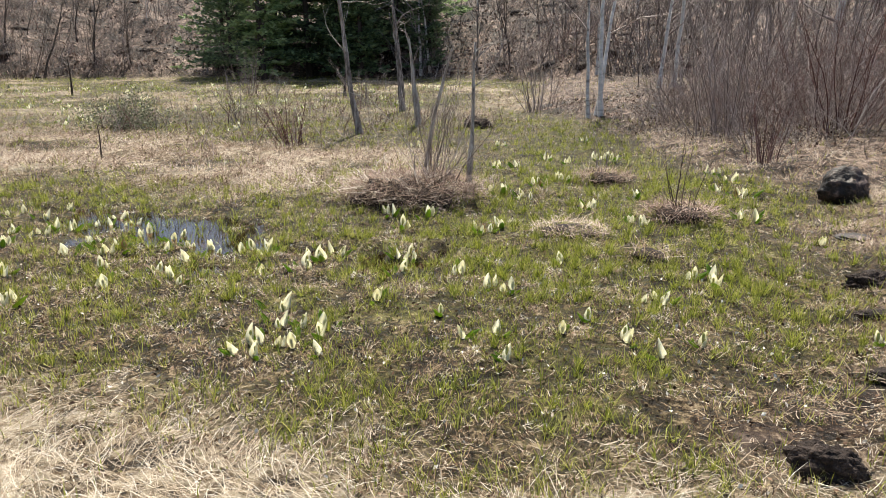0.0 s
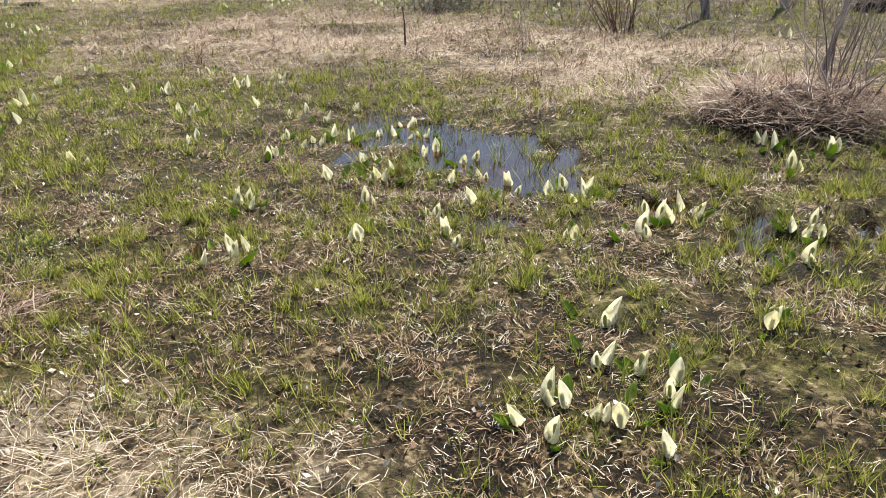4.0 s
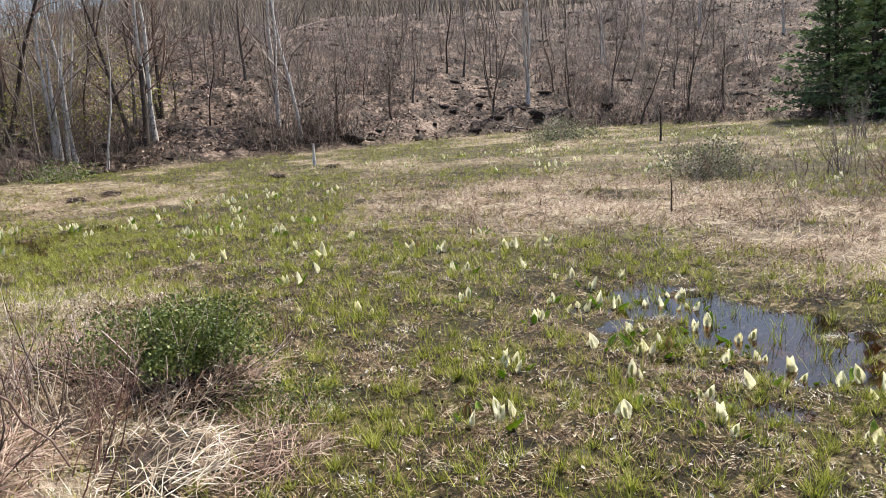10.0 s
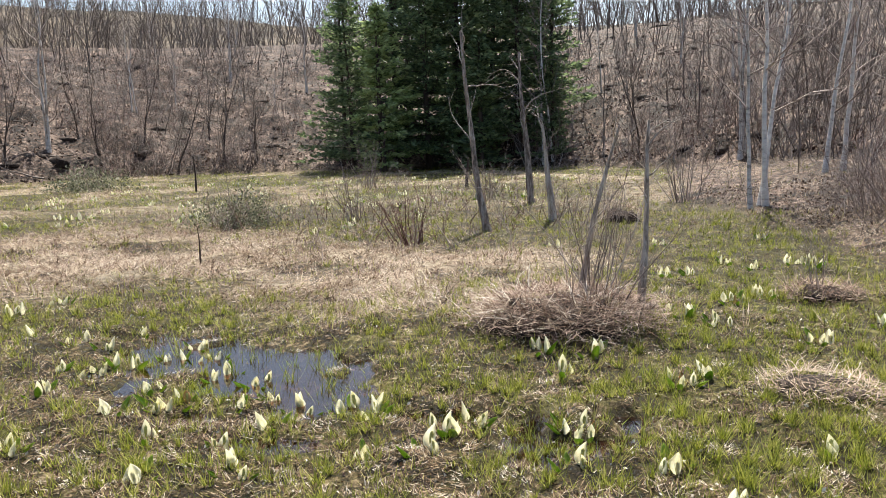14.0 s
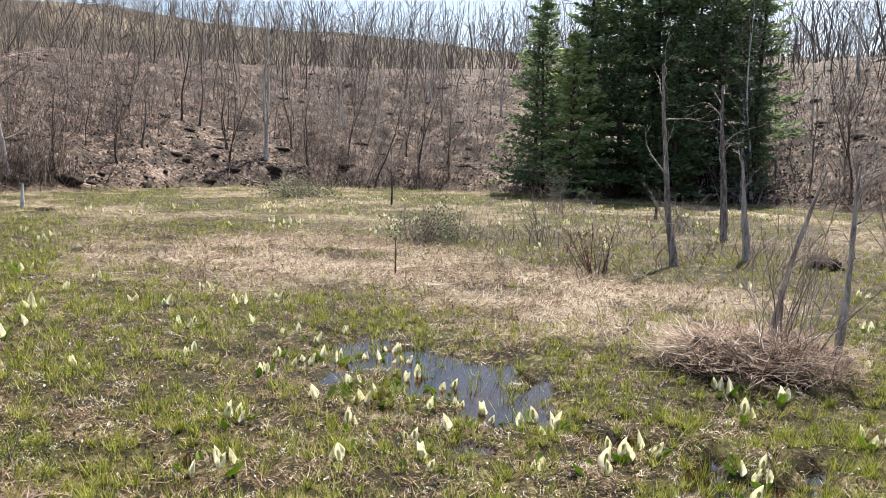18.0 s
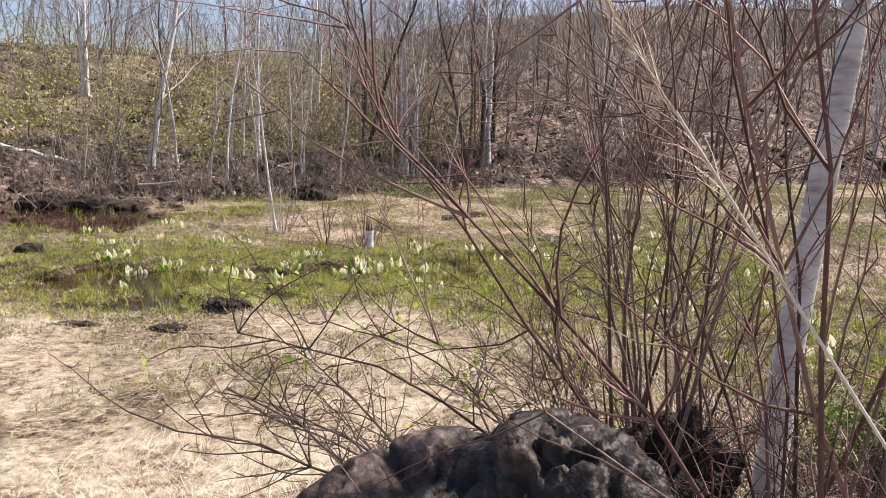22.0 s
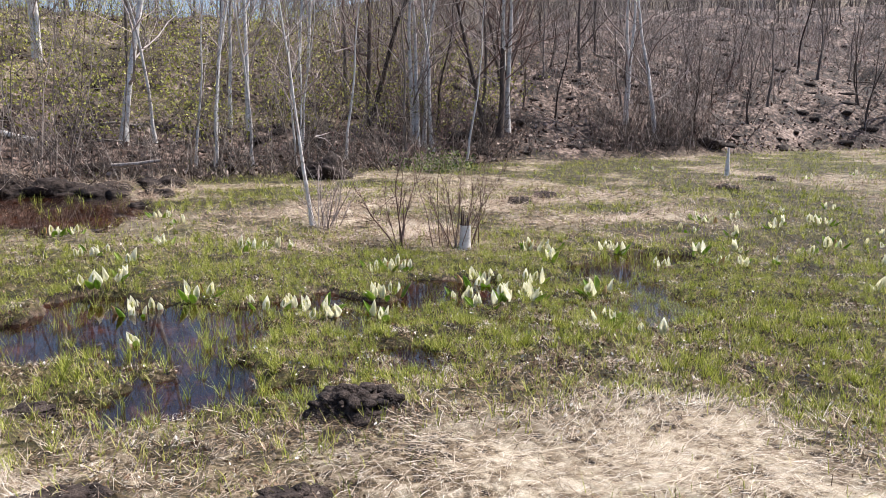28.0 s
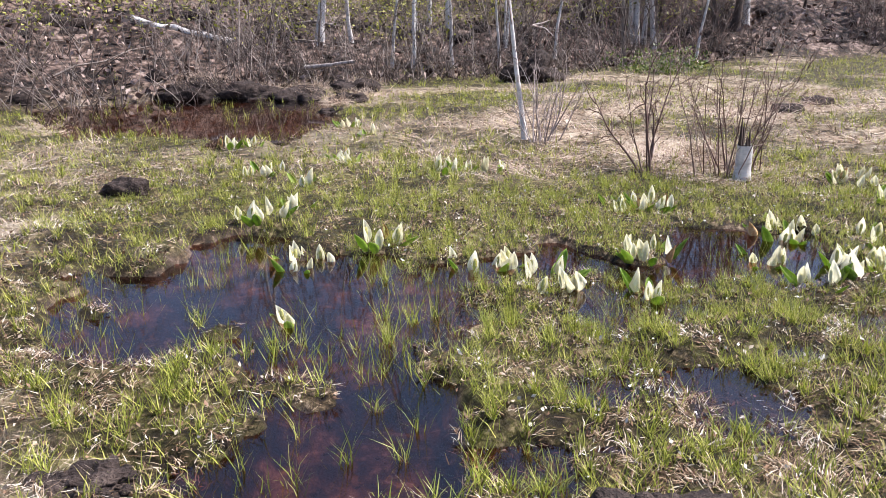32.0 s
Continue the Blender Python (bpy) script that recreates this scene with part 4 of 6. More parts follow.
def bank_front(rs):
    t = rs.random()
    return -1.0 + 4.6 * t + rs.uniform(-0.3, 3.2), 20.5 - 9.5 * t + rs.uniform(-0.5, 2.2)


brush("thicket", "low grey brush along the foot of the dry bank", 86, 700, bank_front, m_twig, (0.25, 1.1), 0.005, 7, 0.7, 0.5)
bank_rs = np.random.default_rng(87)
bank_at = np.array([bank_front(bank_rs) for _ in range(5000)])
tagged(new("fallen_leaves", leaf_cloud("fallen_leaves", np.column_stack([bank_at, height(bank_at[:, 0], bank_at[:, 1]) + 0.01]), 0.05, m_litter_leaf, bank_rs, 1.5)), "dry brown fallen leaves on the bank", "leaf litter", kind="stuff")
brush("saplings", "tall bare saplings above the dry bank", 9, 200, lambda rs: (lambda p: (p[0] + rs.uniform(0, 10), p[1] + rs.uniform(1, 10)))(east_brush(rs)), m_bark, (3, 8), 0.016, 9, 0.2, 0.0, 0.12)


# ---- shrubs ----
def make_shrub(name, label, seed, x, y, stems, h, r, spread, mat, foot=0.12, twigs=5, category="shrub", group="", bend=0.07):
    """Crooked stems from one foot; the twigs leave them at a sharp angle and fork again."""
    rs = np.random.default_rng(seed)
    top = thing(name, label, category, x, y, group=group)
    tw = []
    for _ in range(stems):
        a = rs.random() * 6.283
        s = (math.cos(a) * foot * rs.random(), math.sin(a) * foot * rs.random(), -0.04)
        hh = h * rs.uniform(0.45, 1.05)
        st = wander(rs, s, (math.cos(a) * spread * rs.random() * 1.4, math.sin(a) * spread * rs.random() * 1.4, 1), hh, 9, bend, 0.02)
        rr = r * rs.uniform(0.45, 1.25)
        part("stem", tubes("stem", [(st, taper(rr, r * 0.2, 9))], mat, 5), top)
        for _ in range(twigs):
            i = rs.integers(3, 9)
            d = st[i] - st[i - 1]
            d /= np.linalg.norm(d)
            t = wander(rs, st[i], d + rs.normal(0, 0.5, 3), hh * rs.uniform(0.08, 0.28), 6, 0.17, 0.05)
            tw.append((t, taper(max(rr * 0.42, 0.0016), max(r * 0.14, 0.0008), 6)))
            for _ in range(3):
                j = rs.integers(2, 6)
                d = t[j] - t[j - 1]
                d /= np.linalg.norm(d)
                tw.append((wander(rs, t[j], d + rs.normal(0, 0.6, 3), hh * rs.uniform(0.03, 0.10), 3, 0.18), taper(max(r * 0.2, 0.0011), max(r * 0.1, 0.0007), 3)))
    tagged(part("twigwork", tubes("twigwork", tw, mat, 3), top), kind="stuff")
    return top


def make_tussock(name, label, seed, x, y, r, h, mat, count=600, long=0.4, category="tussock", turf=m_mud):
    """A hummock of dead stalks hanging over a peaty core."""
    rs = np.random.default_rng(seed)
    top = thing(name, label, category, x, y)
    part("core", lump("core", turf, r * 0.72, r * 0.68, h * 0.7, seed, 3, 0.3, 0.25), top)
    a, q = rs.random(count) * 6.283, rs.random(count) ** 0.36
    bx, by = np.cos(a) * q * r, np.sin(a) * q * r * 0.95
    bz = h * np.sqrt(np.clip(1 - q ** 2, 0, 1)) * 0.85
    tagged(part("thatch", blades("thatch", bx, by, bz, long * rs.uniform(0.5, 1.3, count), np.full(count, 0.0045), rs.uniform(0.5, 1.0, count), mat, rs, 1.0, a + rs.normal(0, 1.5, count)), top), kind="stuff")
    return top


make_tussock("tussock", "mound of russet dead stalks under a bare shrub", 11, -0.88, 7.85, 0.72, 0.34, m_rust, 3400, 0.34)
make_tussock("tussock", "pale bent stalks lying over the russet mound", 111, -1.0, 7.75, 0.66, 0.35, m_bleached, 500, 0.34)
make_shrub("marsh_shrub", "bare grey multi-stemmed shrub growing from a mound", 12, -0.72, 8.0, 24, 1.5, 0.0075, 0.2, m_twig, 0.34, 7, bend=0.13)


def make_pole(name, label, seed, x, y, h, r, lean, mat, forks=2, category="dead sapling"):
    """A crooked, knobbly dead stem that thins towards a broken tip, with a few fine crooked branches."""
    rs = np.random.default_rng(seed)
    top = thing(name, label, category, x, y)
    st = wander(rs, (0, 0, -0.08), (*lean, 1), h, 16, 0.028, 0.0)
    rad = taper(r * 1.1, r * 0.32, 16) * rs.uniform(0.85, 1.18, 16)
    rad[0] *= 1.4
    part("stem", tubes("stem", [(st, rad)], mat, 8), top)
    for _ in range(forks):
        i = rs.integers(7, 16)
        d = st[i] - st[i - 1]
        br = wander(rs, st[i], d / np.linalg.norm(d) + rs.normal(0, 0.6, 3), h * rs.uniform(0.12, 0.32), 8, 0.20, 0.03)
        part("branch", tubes("branch", [(br, taper(r * 0.26, r * 0.05, 8))], mat, 5), top)
        for _ in range(3):
            j = rs.integers(3, 8)
            part("twig", tubes("twig", [(wander(rs, br[j], br[j] - br[j - 1] + rs.normal(0, 0.04, 3), h * rs.uniform(0.04, 0.1), 5, 0.2), taper(r * 0.1, r * 0.03, 5))], mat, 4), top)
    return top


make_pole("dead_sapling", "grey crooked dead sapling rising from the mound", 13, -0.86, 8.25, 1.75, 0.034, (0.05, 0.02), m_wood, 2)
make_pole("dead_sapling", "crooked grey dead sapling beside the mound", 14, -0.34, 8.2, 1.75, 0.036, (0.13, 0.03), m_wood, 4)
make_pole("dead_birch", "thin dead birch with a snapped pale stem", 15, -3.56, 13.7, 3.4, 0.062, (-0.13, 0.0), m_wood, 6)
make_pole("dead_birch", "thin pale dead birch in the marsh", 16, -4.3, 19.0, 3.6, 0.085, (-0.10, 0), m_wood, 7)
make_pole("dead_snag", "short barkless snag in the marsh", 17, -2.84, 15.2, 1.8, 0.075, (-0.04, 0), m_wood, 3, "snag")
make_pole("dead_snag", "dark broken stub in the marsh", 18, -7.9, 24.3, 0.9, 0.07, (0.02, 0), m_dark_bark, 0, "snag")
make_pole("dead_sapling", "small dark dead stem in the russet grass", 19, -6.22, 9.75, 0.62, 0.016, (0.0, 0), m_dark_bark, 2)
make_pole("dead_sapling", "dark dead stem in the far marsh", 20, -17.1, 22.6, 1.3, 0.04, (0.05, 0), m_dark_bark, 4)
make_shrub("red_shrub", "low leafless reddish shrub in russet grass", 21, -4.24, 12.15, 24, 1.05, 0.010, 0.6, m_red_twig, 0.25, 4)
make_shrub("grey_shrub", "low leafless grey shrub in the marsh", 22, -6.95, 15.3, 20, 1.1, 0.010, 0.6, m_twig, 0.25, 4)
make_shrub("grey_shrub", "leafless shrub near the far marsh edge", 23, -11.3, 24.3, 20, 1.7, 0.013, 0.5, m_twig, 0.3, 5)
make_shrub("grey_shrub", "leafless shrub behind the dead birch", 24, -5.9, 20.5, 18, 1.4, 0.012, 0.5, m_twig, 0.3, 5)
make_tussock("tussock", "dark hummock of peat and dead stalks", 25, 1.93, 7.45, 0.36, 0.18, m_rust, 900, 0.24)
make_shrub("marsh_shrub", "few bare stems rising from a dark hummock", 26, 1.93, 7.5, 7, 0.75, 0.009, 0.35, m_dark_bark, 0.1, 2)
make_tussock("tussock", "hummock of dead stalks in green sedge", 27, 1.14, 9.4, 0.33, 0.16, m_rust, 700, 0.22)
make_tussock("tussock", "pale flattened grass hummock in green sedge", 28, 0.94, 6.65, 0.34, 0.09, m_pink, 600, 0.15)
make_tussock("tussock", "dark stump-like hummock at the sedge edge", 29, -1.66, 15.4, 0.36, 0.36, m_rust, 500, 0.3)
make_tussock("tussock", "small dark hummock in green sedge", 30, 1.62, 6.0, 0.2, 0.1, m_thatch, 160, 0.2)
make_shrub("marsh_shrub", "thin bare stems from a hummock", 31, 1.1, 9.45, 6, 0.8, 0.007, 0.3, m_twig, 0.1, 3)
make_shrub("red_shrub", "bare reddish shrub at the foot of the dry bank", 32, 3.15, 10.7, 26, 1.0, 0.009, 0.5, m_red_twig, 0.2, 4)
make_shrub("bank_shrub", "tall bare shrub on the dry bank", 33, 2.9, 13.4, 30, 2.5, 0.014, 0.5, m_twig, 0.5, 6)
make_shrub("bank_shrub", "bare reddish shrub on the dry bank", 34, 4.6, 13.0, 30, 2.3, 0.012, 0.6, m_red_twig, 0.5, 6)
make_shrub("bank_shrub", "dense bare shrub at the bank's foot", 35, -0.9, 19.3, 22, 1.8, 0.012, 0.5, m_twig, 0.3, 5)
birch_e = make_tree("birch_clump", "pale birch with several trunks on the dry bank", "tree", 130, 8.5, 0.065, 14, 8, m_birch, m_twig, stems=3, lean=0.10, low=0.2)
put(birch_e, 0.72, 17.9, 40)
away(birch_e)


def evergreen(name, label, seed, x, y, r, h, count, leaf=0.05, mat=m_evergreen, twigs=70, lift=0.0):
    rs = np.random.default_rng(seed)
    top = thing(name, label, "bush", x, y)
    lines = [(wander(rs, (rs.normal(0, r * 0.25), rs.normal(0, r * 0.25), -0.03), (rs.normal(0, 0.7), rs.normal(0, 0.7), 0.8), h * rs.uniform(0.8, 1.2), 5, 0.12, 0.03), taper(0.007, 0.003, 5)) for _ in range(twigs)]
    tagged(part("undertwig", tubes("undertwig", lines, m_twig, 3), top), kind="stuff")
    d = rs.normal(0, 1, (count, 3))
    d /= np.linalg.norm(d, axis=1)[:, None]
    d[:, 2] = np.abs(d[:, 2])
    q = rs.random(count)[:, None] ** 0.4
    lobes = 1 + 0.42 * np.sin(d[:, :1] * 5 + seed) * np.cos(d[:, 1:2] * 4 + seed)
    p = d * q * lobes * np.array([r, r, h * (1 - lift)]) + np.array([0, 0, h * lift])
    tagged(part("leaves", leaf_cloud("leaves", p, leaf, mat, rs), top), kind="stuff")
    return top


evergreen("evergreen_bush", "low grey-green evergreen bush in the marsh", 41, -8.5, 13.7, 0.9, 0.72, 2600, 0.05, m_grey_leaf)
evergreen("evergreen_bush", "low spreading evergreen bush by the far slope", 42, -22.6, 23.2, 1.6, 0.9, 2000, 0.09, m_grey_leaf)
evergreen("evergreen_bush", "low evergreen bush by the dry bank", 43, 8.4, 17.5, 1.4, 0.8, 1300, 0.09)
make_tussock("tussock", "skirt of brown dead grass under an evergreen bush", 48, -3.85, 2.72, 0.42, 0.26, m_rust, 1700, 0.30)
make_tussock("tussock", "brown dead grass hummock below fresh leaves", 49, -4.5, 2.35, 0.5, 0.2, m_rust, 1600, 0.28)
make_tussock("tussock", "flattened buff grass hummock", 50, -3.0, 2.75, 0.42, 0.05, m_rust, 1300, 0.2)
evergreen("evergreen_bush", "small dark evergreen bush above dead grass", 44, -3.82, 2.76, 0.44, 0.56, 9000, 0.023, twigs=60, lift=0.45)
evergreen("leafing_bush", "low bush with fresh yellow-green leaves over dead grass", 45, -4.45, 2.4, 0.55, 0.40, 1800, 0.024, m_evergreen, 46)
evergreen("leafing_bush", "low sprawl of small yellow-green leaves", 46, -3.25, 3.05, 0.42, 0.2, 1500, 0.018, m_evergreen, 8)
make_shrub("dead_stalks", "tall pale broken grass stalks by the scrub", 71, -3.2, 1.75, 8, 1.0, 0.003, 0.4, m_bleached, 0.5, 1)
make_shrub("dead_stalks", "pale dead stalks leaning over flattened grass", 72, -3.75, 2.1, 16, 0.8, 0.004, 0.6, m_bleached, 0.5, 1)
make_shrub("dead_stalks", "dense brown stalks under the evergreen bush", 73, -3.78, 2.6, 60, 0.36, 0.005, 0.25, m_dark_bark, 0.4, 1)
make_tussock("tussock", "tangled pale straw round a sunken stone", 74, -3.05, 2.2, 0.5, 0.06, m_bleached, 800, 0.2)
make_tussock("tussock", "tangled brown and pale straw below the scrub", 75, -3.6, 1.95, 0.55, 0.05, m_thatch, 1300, 0.22)
make_shrub("bare_scrub", "dead bare twigs over trampled dead grass", 54, -2.9, 1.9, 14, 0.7, 0.006, 0.9, m_red_twig, 0.35, 8)
make_shrub("bare_scrub", "tangle of pale dead stalks below the bush", 55, -3.5, 2.25, 26, 0.5, 0.004, 1.2, m_bleached, 0.4, 4)
make_tussock("tussock", "brown dead stalks at the foot of bare shrubs", 56, -2.5, 1.45, 0.42, 0.12, m_rust, 1300, 0.3)
make_shrub("bare_scrub", "thin dark bare stems over dead grass", 51, -3.35, 2.0, 7, 0.95, 0.006, 0.5, m_dark_bark, 0.3, 6)
make_shrub("bare_scrub", "tangled bare twigs over dead grass", 52, -4.2, 1.75, 12, 0.9, 0.006, 0.8, m_twig, 0.4, 7)
make_shrub("bare_scrub", "small reddish dead shrub in the sedge", 53, -4.6, 3.6, 16, 0.38, 0.004, 0.4, m_red_twig, 0.18, 4)
evergreen("evergreen_bush", "evergreen shrubs at the foot of the far bank", 47, -25.6, 5.2, 1.2, 0.6, 900, 0.08)


# ---- stones, peat lumps and stumps ----
def stone(name, label, category, x, y, rx, ry, rz, seed, mat, sink=0.25, rough=0.25, cuts=4, turn=0.0):
    if mat is m_mud:
        rx, ry, rz, sink, rough = rx * 0.6, ry * 0.6, rz * 0.75, 0.4, rough + 0.2
    ob = tagged(new(name, lump(name, mat, rx, ry, rz, seed, 5 if mat is m_mud and x > -12 else cuts, rough, 0.24 if mat is m_mud else 0.15)), label, category)
    ob.matrix_basis = pose(x, y, ground_z(x, y) + rz * (1 - 2 * sink), 0, 0, turn)
    return ob


stone("rock", "mossy dark rock on the dry bank", "rock", 3.62, 8.6, 0.25, 0.22, 0.22, 3, m_rock, 0.2)
stone("flat_stone", "flat grey stone at the bank's edge", "stone", 3.32, 6.9, 0.15, 0.12, 0.03, 5, m_rock, 0.3)
stone("peat_lump", "dark peaty root mass on the dead grass", "peat lump", 2.25, 2.92, 0.24, 0.16, 0.13, 6, m_mud, 0.3)
stone("flat_stone", "low flat stone in wet mud", "stone", 2.78, 3.9, 0.26, 0.11, 0.04, 7, m_mud, 0.3)
stone("flat_stone", "low brown stone in wet mud", "stone", 2.98, 4.9, 0.22, 0.12, 0.04, 8, m_mud, 0.3)
stone("peat_lump", "dark peat lump at the mud's edge", "peat lump", 3.1, 5.6, 0.26, 0.15, 0.1, 9, m_mud, 0.3)


def peat_mound(label, x, y, rx, ry, h, seed, crumbs=90):
    """A fresh heap of dark peat: one uneven body with crumbs and clods lying over it."""
    rs = np.random.default_rng(seed)
    bm = bmesh.new()
    for k in range(crumbs + 1):
        a, q = rs.random() * 6.283, rs.random() ** 0.5 * 1.12
        size = Vector((rx, ry, h)) if k == 0 else Vector((1, rs.uniform(0.6, 1), rs.uniform(0.3, 0.7))) * (0.010 + 0.045 * rs.random() ** 2.5)
        at = Vector((0, 0, 0)) if k == 0 else Vector((math.cos(a) * q * rx, math.sin(a) * q * ry, h * 0.93 * math.sqrt(max(0.0, 1 - min(q, 1) ** 2))))
        for v in bmesh.ops.create_icosphere(bm, subdivisions=5 if k == 0 else 2, radius=1.0)["verts"]:
            c = v.co.copy()
            f = 1 + 0.45 * noise.noise(c * 1.5 + Vector((seed + k, 0, 0))) + 0.22 * noise.noise(c * 4 + Vector((0, seed + k, 0)))
            if k == 0:
                f += 0.16 * noise.noise(c * 9 + Vector((seed, seed, 0))) + 0.08 * noise.noise(c * 21 + Vector((0, seed, 0)))
            v.co = Vector((c.x * size.x, c.y * size.y, c.z * size.z)) * f + at
    me = bpy.data.meshes.new("peat_mound")
    bm.to_mesh(me)
    bm.free()
    me.materials.append(m_mud)
    for p in me.polygons:
        p.use_smooth = True
    ob = tagged(new("peat_mound", me), label, "peat mound")
    ob.matrix_basis = Matrix.Translation((x, y, ground_z(x, y) - 0.01))


peat_mound("fresh dark crumbly peat mound on straw by the water", -9.02, -0.29, 0.20, 0.26, 0.15, 10)
peat_mound("small dark crumbly peat mound on straw", -7.98, -0.75, 0.12, 0.17, 0.05, 11, 40)
peat_mound("low crumbled peat patch on straw", -8.25, -1.6, 0.10, 0.16, 0.025, 12, 30)
peat_mound("low crumbled peat patch among dead grass", -9.5, -1.95, 0.10, 0.16, 0.03, 13, 30)
stone("peat_lump", "dark peat hummock at the pool's far side", "peat lump", -13.85, -3.3, 0.2, 0.3, 0.16, 14, m_mud, 0.3)
stone("peat_lump", "flat grey peat island in the pond", "peat lump", -16.5, -2.75, 0.3, 0.55, 0.12, 15, m_mud, 0.3)
for i, (x, y, s) in enumerate([(-22.3, -2.9, 0.5), (-23.0, -3.9, 0.6), (-23.2, -5.2, 0.7), (-20.9, -1.9, 0.3), (-19.8, -2.15, 0.22), (-22.6, -1.9, 0.45)]):
    stone("peat_bank", "black overhanging peat bank at the pond's edge", "peat bank", x - 0.3, y, s * 1.3, s * 1.6, s * 0.62, 20 + i, m_mud, 0.25, 0.45)
    make_tussock("tussock", "overhanging dead grass on the black peat bank", 120 + i, x - 0.7, y + 0.1, s * 0.9, s * 0.45, m_pink, 420, 0.4)
stone("root_plate", "dark upturned root mass on the far bank", "root mass", -24.3, 1.9, 0.7, 0.9, 0.55, 31, m_mud, 0.2, 0.5)
stone("peat_lump", "dark peat lump at the far marsh edge", "peat lump", -20.5, 11.9, 0.35, 0.4, 0.14, 33, m_mud, 0.25)
for i, (x, y) in enumerate([(-18.5, 9.3), (-17.9, 4.4), (-18.8, 5.3)]):
    make_tussock("tussock", "dark hummock of dead stalks in the far marsh", 140 + i, x, y, 0.34, 0.17, m_rust, 220, 0.3)


def make_boulder():
    """One weathered block with a lower shoulder and a higher head, cut by ledges and hollows."""
    ob_at = Vector((-2.60, 0.36, 0.72))
    bm = bmesh.new()
    for seed, (cx, cy, cz), (rx, ry, rz), cuts in [(1.7, (0.0, -0.03, -0.02), (0.39, 0.42, 0.45), 6), (4.2, (0.09, 0.17, 0.12), (0.28, 0.26, 0.37), 6)]:
        lot = bmesh.ops.create_icosphere(bm, subdivisions=cuts, radius=1.0)["verts"]
        for v in lot:
            c = v.co.copy()
            k = Vector((seed, seed * 1.7, 0))
            big = noise.noise(c * 1.6 + k)
            ledge = abs(noise.noise(Vector((c.x * 1.7, c.y * 1.7, c.z * 4.0)) + k))
            pit = abs(noise.noise(c * 4.0 + k))
            grain = noise.noise(c * 17 + k) + 0.5 * noise.noise(c * 38 + k)
            f = 1 + 0.16 * big - 0.13 * max(0.0, 0.20 - ledge) / 0.20 - 0.08 * max(0.0, 0.15 - pit) / 0.15 + 0.012 * grain
            top = min(1.0, 1.12 - 0.30 * max(0.0, c.z - 0.45))
            v.co = Vector((c.x * rx * f + cx, c.y * ry * f + cy, c.z * rz * f * top + cz))
    me = bpy.data.meshes.new("boulder")
    bm.to_mesh(me)
    bm.free()
    me.materials.append(m_rock)
    for p in me.polygons:
        p.use_smooth = True
    ob = tagged(new("boulder", me), "large dark fissured boulder with moss beside bare shrubs", "boulder")
    ob.matrix_basis = Matrix.Translation(ob_at)


make_boulder()
stone("flat_stone", "mossy stone sunk in dead grass", "stone", -3.25, 2.5, 0.20, 0.13, 0.05, 55, m_rock, 0.4)


def make_stump():
    top = thing("birch_stump", "pale broken birch stump among bare shrub stems", "stump", -13.55, 1.86)
    rs = np.random.default_rng(4)
    part("trunk", tubes("trunk", [(wander(rs, (0, 0, -0.05), (0.02, 0.03, 1), 0.34, 5, 0.01), [0.095, 0.072, 0.066, 0.066, 0.064])], m_birch, 10), top)
    for k in range(4):
        a = k * 1.6
        part("splinter", tubes("splinter", [(wander(rs, (math.cos(a) * 0.04, math.sin(a) * 0.04, 0.27), (0.02, 0.02, 1), 0.10 + 0.05 * k, 4, 0.04), taper(0.02, 0.004, 4))], m_dark_bark, 4), top)


stone("root_mass", "dark tangled root mass behind the boulder", "root mass", -3.04, 1.06, 0.30, 0.32, 0.34, 57, m_mud, 0.3)
make_tussock("moss_cushion", "yellow-olive moss cushion beside the boulder", 58, -2.42, 0.78, 0.22, 0.07, m_evergreen, 900, 0.05, "moss")
make_tussock("moss_cushion", "olive moss and dead grass by the root mass", 59, -2.75, 1.05, 0.26, 0.08, m_evergreen, 900, 0.07, "moss")


make_stump()
make_shrub("stump_shrub", "bare dark stems round the broken stump", 61, -13.7, 1.8, 20, 1.2, 0.008, 0.4, m_stem, 0.32, 9, bend=0.10)
make_shrub("stump_shrub", "bare dark twin stems beside the stump", 62, -14.0, 1.2, 6, 1.4, 0.013, 0.3, m_stem, 0.08, 12, bend=0.10)
make_shrub("grey_shrub", "bare shrub at the foot of the leaning birch", 63, -15.95, 0.6, 18, 1.1, 0.009, 0.6, m_twig, 0.22, 9, bend=0.10)
lb = make_tree("leaning_birch", "slender pale birch leaning over straw by the stream", "tree", 141, 5.2, 0.036, 9, 5, m_birch, m_twig, lean=0.02, low=0.25, crook=0.02)
lb.matrix_basis = pose(-16.2, 0.45, ground_z(-16.2, 0.45), 8, 0, 0)
make_pole("white_stump", "short pale dead trunk at the far marsh edge", 64, -22.2, 12.1, 0.8, 0.07, (0.0, 0.03), m_birch, 0, "stump")


def make_log(name, label, a, b, r, mat, seed):
    rs = np.random.default_rng(seed)
    top = tagged(new(name), label, "log")
    a, b = np.array(a, float), np.array(b, float)
    pts = a + (b - a) * np.linspace(0, 1, 8)[:, None] + rs.normal(0, r * 0.25, (8, 3))
    part("trunk", tubes("trunk", [(pts, taper(r, r * 0.7, 8))], mat, 8), top)
    part("broken_end", tubes("broken_end", [(np.array([b, b + (b - a) * 0.04]), [r * 0.6, r * 0.2])], m_wood, 6), top)


